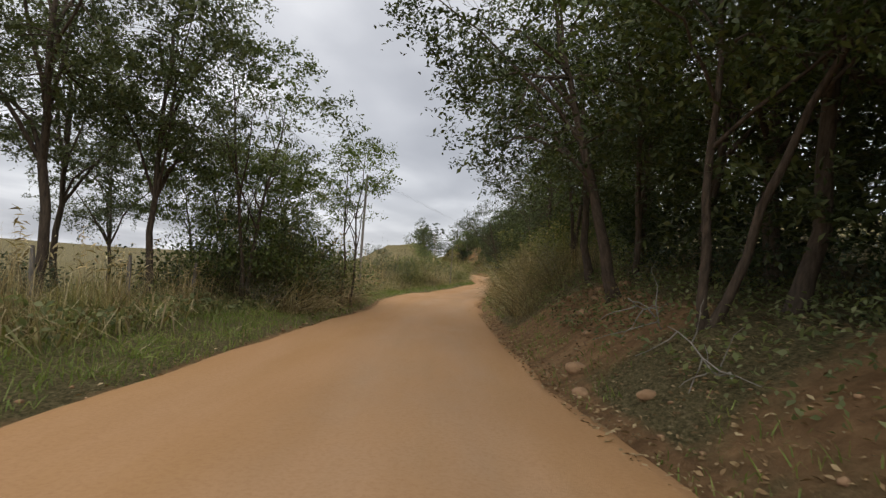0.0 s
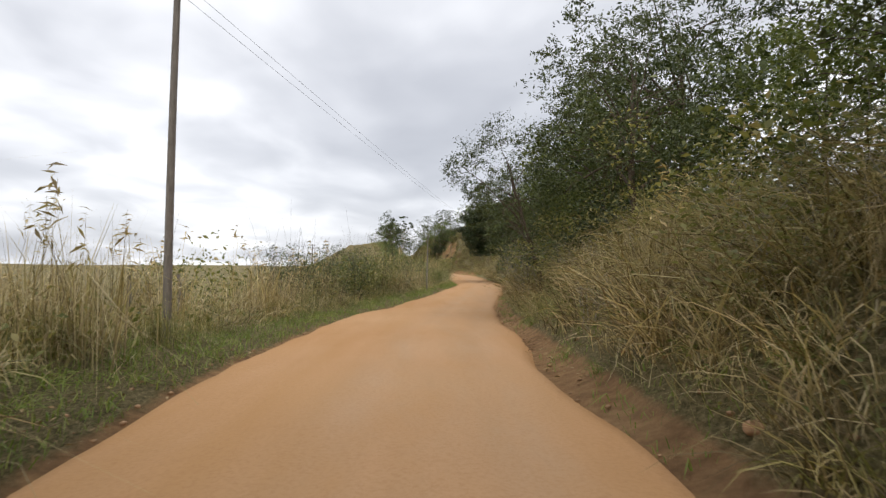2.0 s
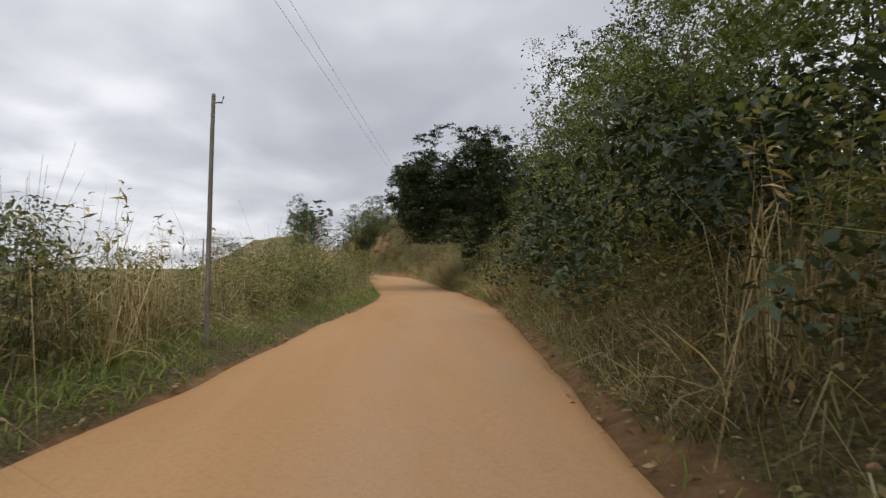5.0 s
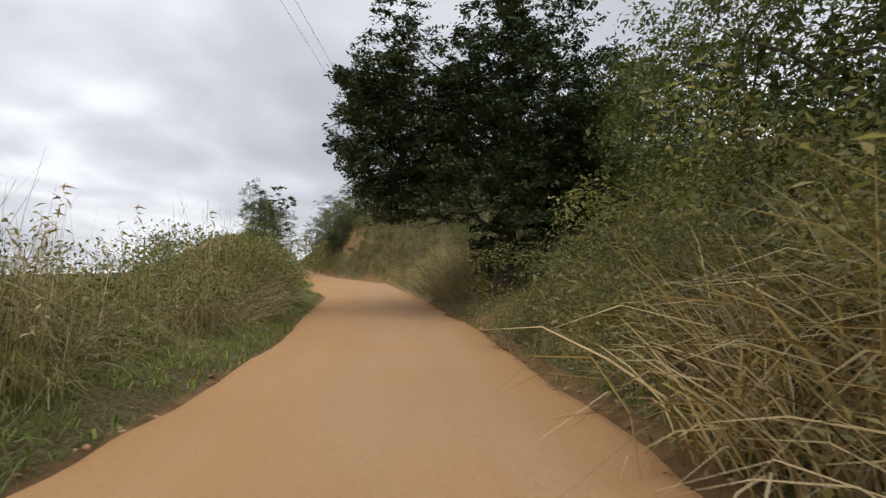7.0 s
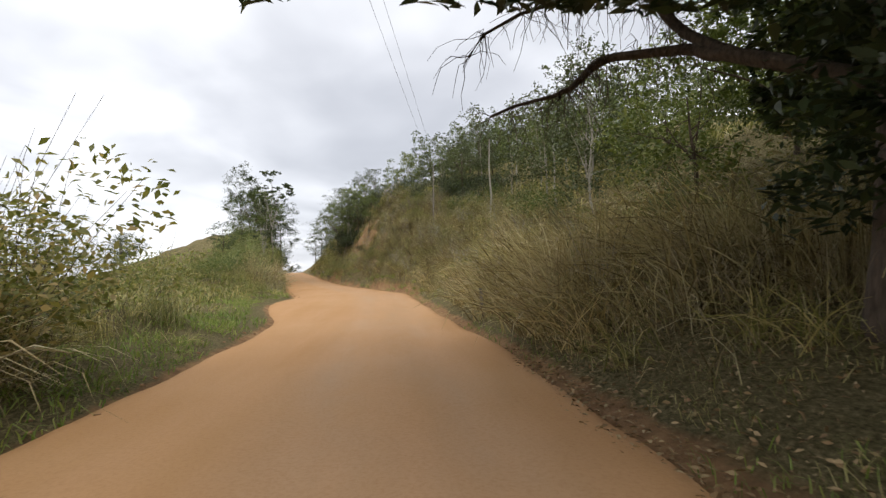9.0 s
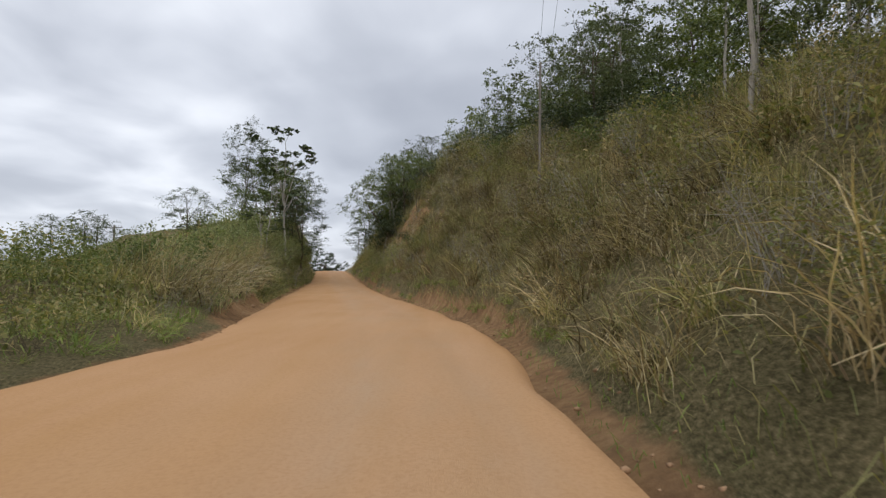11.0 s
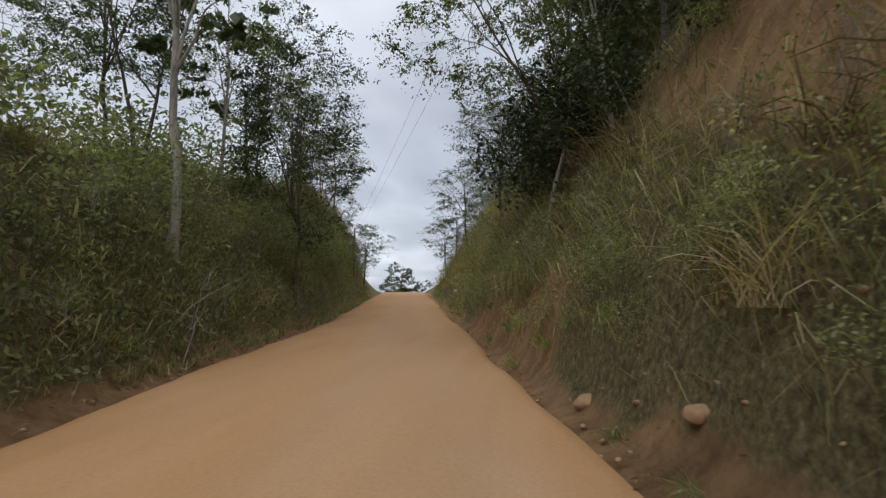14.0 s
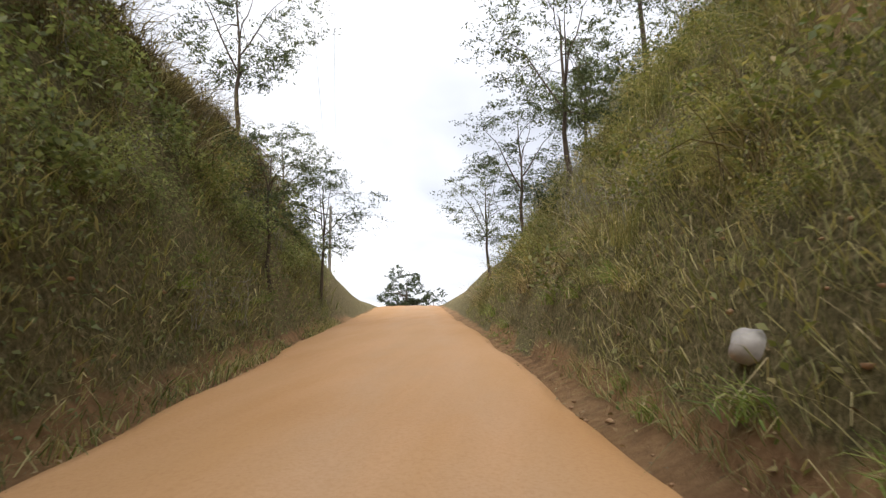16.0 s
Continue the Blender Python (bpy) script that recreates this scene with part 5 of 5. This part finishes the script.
def make_wire(x0, y0, z0, x1, y1, z1, sag, label):
    t = np.linspace(0, 1, 40)
    pts = np.stack([x0 + (x1 - x0) * t, y0 + (y1 - y0) * t, z0 + (z1 - z0) * t - sag * 4 * t * (1 - t)], 1)
    b = Bag()
    tube(b, pts, np.full(40, 0.0045), 4)
    ob = new("overhead_wire", mesh_of("overhead_wire", *b.arrays(), WIRE))
    return tagged(ob, label, "cable", "overhead wires")


for dx, dz in ((0.0, 0.0), (0.35, -0.05)):
    make_wire(-5.17 + dx, 32.4, 5.85 + dz, 9.1 + dx, 139.2, 7.85 + dz, 0.35, "thin dark overhead wire strung between the poles")
for dx, dz in ((0.0, 0.0), (0.5, 0.0)):
    make_wire(9.1 + dx, 139.2, 7.85 + dz, -20 + dx, 229.0, 9.5 + dz, 0.6, "thin dark overhead wire crossing above the road")

# fence of old posts behind the left-hand trees
def make_post(seed, x, y, h):
    rng = np.random.RandomState(seed)
    b = Bag()
    z = float(ground_z(x, y))
    line = limb_line(rng, (0, 0, -0.3), (rng.normal(0, 0.06), rng.normal(0, 0.06), h), 6, 0.012)
    tube(b, line, [0.06, 0.055, 0.052, 0.05, 0.048, 0.035], 7)
    ob = new("fence_post", mesh_of("fence_post", *b.arrays(), POLE_WOOD, True))
    ob.matrix_basis = pose(x, y, z)
    tagged(ob, "old grey wooden fence post in the weeds", "fence post", "fence posts")


for k, (x, y) in enumerate(((-7.6, 11.0), (-7.3, 13.6), (-7.0, 16.2), (-6.9, 18.8), (-6.8, 26.5), (-6.8, 29.2), (-6.8, 34.6), (-6.9, 37.4))):
    make_post(300 + k, x, y, 1.35)
make_post(320, 8.15, 112.6, 0.75)

# slim pale trunks with a tuft of fronds on the grassy slope
def make_palm(name, label, seed, h, fronds, length):
    rng = np.random.RandomState(seed)
    root = new(name)
    b = Bag()
    line = limb_line(rng, (0, 0, -0.2), (rng.normal(0, 0.15), rng.normal(0, 0.15), h), 9, 0.03)
    tube(b, line, np.linspace(0.06, 0.035, 9), 7)
    solid("trunk", b, PALE_BARK, root, smooth=True)
    for k in range(fronds):
        a = 2 * np.pi * k / fronds + rng.uniform(-0.3, 0.3)
        t = np.linspace(0, 1, 9)
        out = length * t
        rib = line[-1] + np.stack([np.cos(a) * out, np.sin(a) * out, length * (0.75 * t - 1.05 * t * t)], 1)
        f = Bag()
        tube(f, rib, np.linspace(0.014, 0.004, 9), 3)
        for j in range(1, 9):
            for s in (-1, 1):
                side = np.array([-np.sin(a) * s, np.cos(a) * s, -0.45])
                p0, p1 = rib[j], rib[j] + side * length * 0.3 * (1 - 0.5 * t[j])
                w = np.array([np.cos(a), np.sin(a), 0]) * 0.03
                f.add([p0 - w, p0 + w, p1 + w * 0.3, p1 - w * 0.3], [[0, 1, 2, 3]])
        solid("frond", f, LEAF_GREY, root)
    return tagged(root, label, "palm")


palm = make_palm("palm", "slim young palm with a pale trunk on the slope", 71, 4.6, 9, 1.1)
plant(palm, [(11.4, 129.6, 20, 1.0), (14.6, 137.5, 120, 0.9), (13.0, 122.5, 220, 0.75)], "young palms")


# bare dead branches and fallen canes
def make_branch(seed, x, y, z, reach, label):
    rng = np.random.RandomState(seed)
    root = new("dead_branch")
    root.matrix_basis = pose(x, y, z)
    b = Bag()
    main = limb_line(rng, (0, 0, -0.2), reach, 8, 0.06)
    tube(b, main, np.linspace(0.016, 0.005, 8), 6)
    solid("stem", b, PALE_BARK, root)
    for k in range(7):
        s = rng.randint(2, 8)
        t = Bag()
        tube(t, limb_line(rng, main[s], main[s] + rng.normal(0, 0.35, 3) + (0, 0, 0.1), 5, 0.03), np.linspace(0.012, 0.003, 5), 4)
        solid("twig", t, PALE_BARK, root)
    tagged(root, label, "branch", "dead branches")


for k, (side, y, d, reach) in enumerate(((1, 6.5, 1.2, (-0.5, 0.6, 0.35)), (1, 9.4, 1.6, (-0.7, -0.5, 0.3)), (1, 47.0, 1.4, (-0.6, -0.7, 0.9)), (1, 74.5, 1.3, (-0.7, -0.6, 0.8)), (1, 81.0, 1.9, (-0.9, -0.6, 1.2)), 
                                         (-1, 144.4, 0.7, (0.2, 0.1, 1.0)), (-1, 167.0, 0.2, (0.2, 0.3, 1.5)), (-1, 167.6, 0.25, (0.25, -0.5, 1.1)), (1, 165.6, 3.0, (-0.3, 0.3, 2.0)), (1, 158.4, 4.4, (-0.4, 0.2, 1.2)))):
    half = float(smooth_table(WIDTH, y, 2 if side > 0 else 1))
    x = float(road_x(y)) + side * (half + d)
    make_branch(400 + k, x, y, float(ground_z(x, y)) + 0.1, reach, "bare bleached dead branch lying in the grass")


# slim trunks leaning from the right-hand cutting
sapling = make_tree("tree", "slim leaning sapling with sparse leaves", 83, 6.0, 1.1, 3.4, 20, 30, 0.3, 0.17, LEAF_MID, bark=PALE_BARK, trunk_r=0.06, limbs=4)
plant(sapling, [(2.2, 168.2, 0, 0.8, (0, -9)), (1.5, 171.4, 130, 1.15, (4, -12)), (-6.7, 163.0, 70, 1.0, (0, 8)), (-10.6, 184.3, 220, 1.2, (3, 6)), (-11.2, 187.4, 300, 1.0, (0, 10)), (1.6, 178.0, 50, 1.0, (0, -8)), (-13.2, 193, 20, 0.9, (0, 6))], "slim saplings")


# stones and clods along the edges
def rock_arrays(rng, size):
    bm = bmesh.new()
    bmesh.ops.create_icosphere(bm, subdivisions=1, radius=1.0)
    v = np.array([x.co[:] for x in bm.verts])
    f = [[x.index for x in face.verts] for face in bm.faces]
    bm.free()
    v *= (1 + rng.normal(0, 0.16, (len(v), 1))) * size
    return v, np.array([[a, b, c, c] for a, b, c in f])


def make_stone(seed, x, y, size, label, mat):
    rng = np.random.RandomState(seed)
    bm = bmesh.new()
    bmesh.ops.create_icosphere(bm, subdivisions=3, radius=1.0)
    for vert in bm.verts:
        n = noise.noise(vert.co * 1.3 + Vector((seed, 0, 0)))
        vert.co *= 1 + 0.22 * n
        vert.co = Vector((vert.co.x * size[0], vert.co.y * size[1], vert.co.z * size[2]))
    me = bpy.data.meshes.new("stone")
    bm.to_mesh(me)
    bm.free()
    me.polygons.foreach_set("use_smooth", [True] * len(me.polygons))
    me.materials.append(mat)
    ob = new("stone", me)
    ob.matrix_basis = pose(x, y, float(ground_z(x, y)) + size[2] * 0.4, 0, 0, seed * 37)
    tagged(ob, label, "stone", "loose stones")


xr = float(road_x(188.5))
make_stone(5, xr + 3.31, 188.4, (0.17, 0.15, 0.14), "pale rounded stone on the grassy bank", STONE)
for k, (u, y, s) in enumerate(((-2.35, 97.4, 0.09), (-2.2, 97.9, 0.07), (-2.55, 98.8, 0.08), (2.95, 8.4, 0.14), (3.2, 9.8, 0.18), (3.4, 7.2, 0.12), (3.1, 26.2, 0.1), (-4.0, 143.1, 0.12), (-4.3, 145.0, 0.1), (2.9, 163.8, 0.16), (3.05, 161.5, 0.13), (-2.7, 183.5, 0.1), (2.9, 186.0, 0.14), (4.1, 13.2, 0.17), (4.6, 14.1, 0.2), (4.9, 15.2, 0.14), (4.3, 15.9, 0.12), (5.3, 14.6, 0.18), (3.8, 11.6, 0.1), (5.0, 12.4, 0.13))):
    make_stone(10 + k, float(road_x(y)) + u, y, (s, s * 0.8, s * 0.6), "small reddish-brown stone at the road's edge", CLOD)

rng = np.random.RandomState(17)
bag = Bag()
for n, side, y0, y1, d0, d1 in ((120, L, -4, 60, -0.25, 0.5), (300, R, -4, 60, -0.2, 1.4), (200, R, 60, 130, -0.2, 0.7), (200, L, 130, 160, -0.4, 2.2), (400, R, 130, 200, -0.2, 1.2), (200, L, 160, 205, -0.2, 0.8), (80, L, 60, 120, -0.2, 0.4)):
    y = rng.uniform(y0, y1, n)
    d = rng.uniform(d0, d1, n)
    x = road_x(y) + side * (smooth_table(WIDTH, y, 2 if side > 0 else 1) + d)
    z = np.maximum(ground_z(x, y), road_z(y) - 0.02)
    for p in np.stack([x, y, z], 1):
        v, q = rock_arrays(rng, rng.uniform(0.012, 0.05))
        bag.add(v * (1, 1, 0.6) + p, q)
cover("dirt_clods", "loose dirt clods and gravel along the edges", bag, CLOD)
bag = Bag()
for n, side, y0, y1, d0, d1 in ((5200, R, -2, 24, -0.3, 3.0), (7000, R, 89, 108, -0.4, 3.4), (1500, R, 30, 88, -0.2, 1.4), (900, L, -2, 100, -0.15, 0.8), (1200, R, 130, 200, -0.2, 1.5), (900, L, 142, 200, -0.2, 1.0)):
    y = rng.uniform(y0, y1, n)
    d = rng.uniform(0, 1, n) ** 1.3 * (d1 - d0) + d0
    x = road_x(y) + side * (smooth_table(WIDTH, y, 2 if side > 0 else 1) + d)
    p = np.stack([x, y, np.maximum(ground_z(x, y), road_z(y) - 0.03) + 0.03], 1)
    bag.add(*leaves(rng, p, 0.08, 0.4, 0.0, 0.4))
cover("leaf_litter", "dry fallen leaves and straw on the shoulders", bag, LITTER)
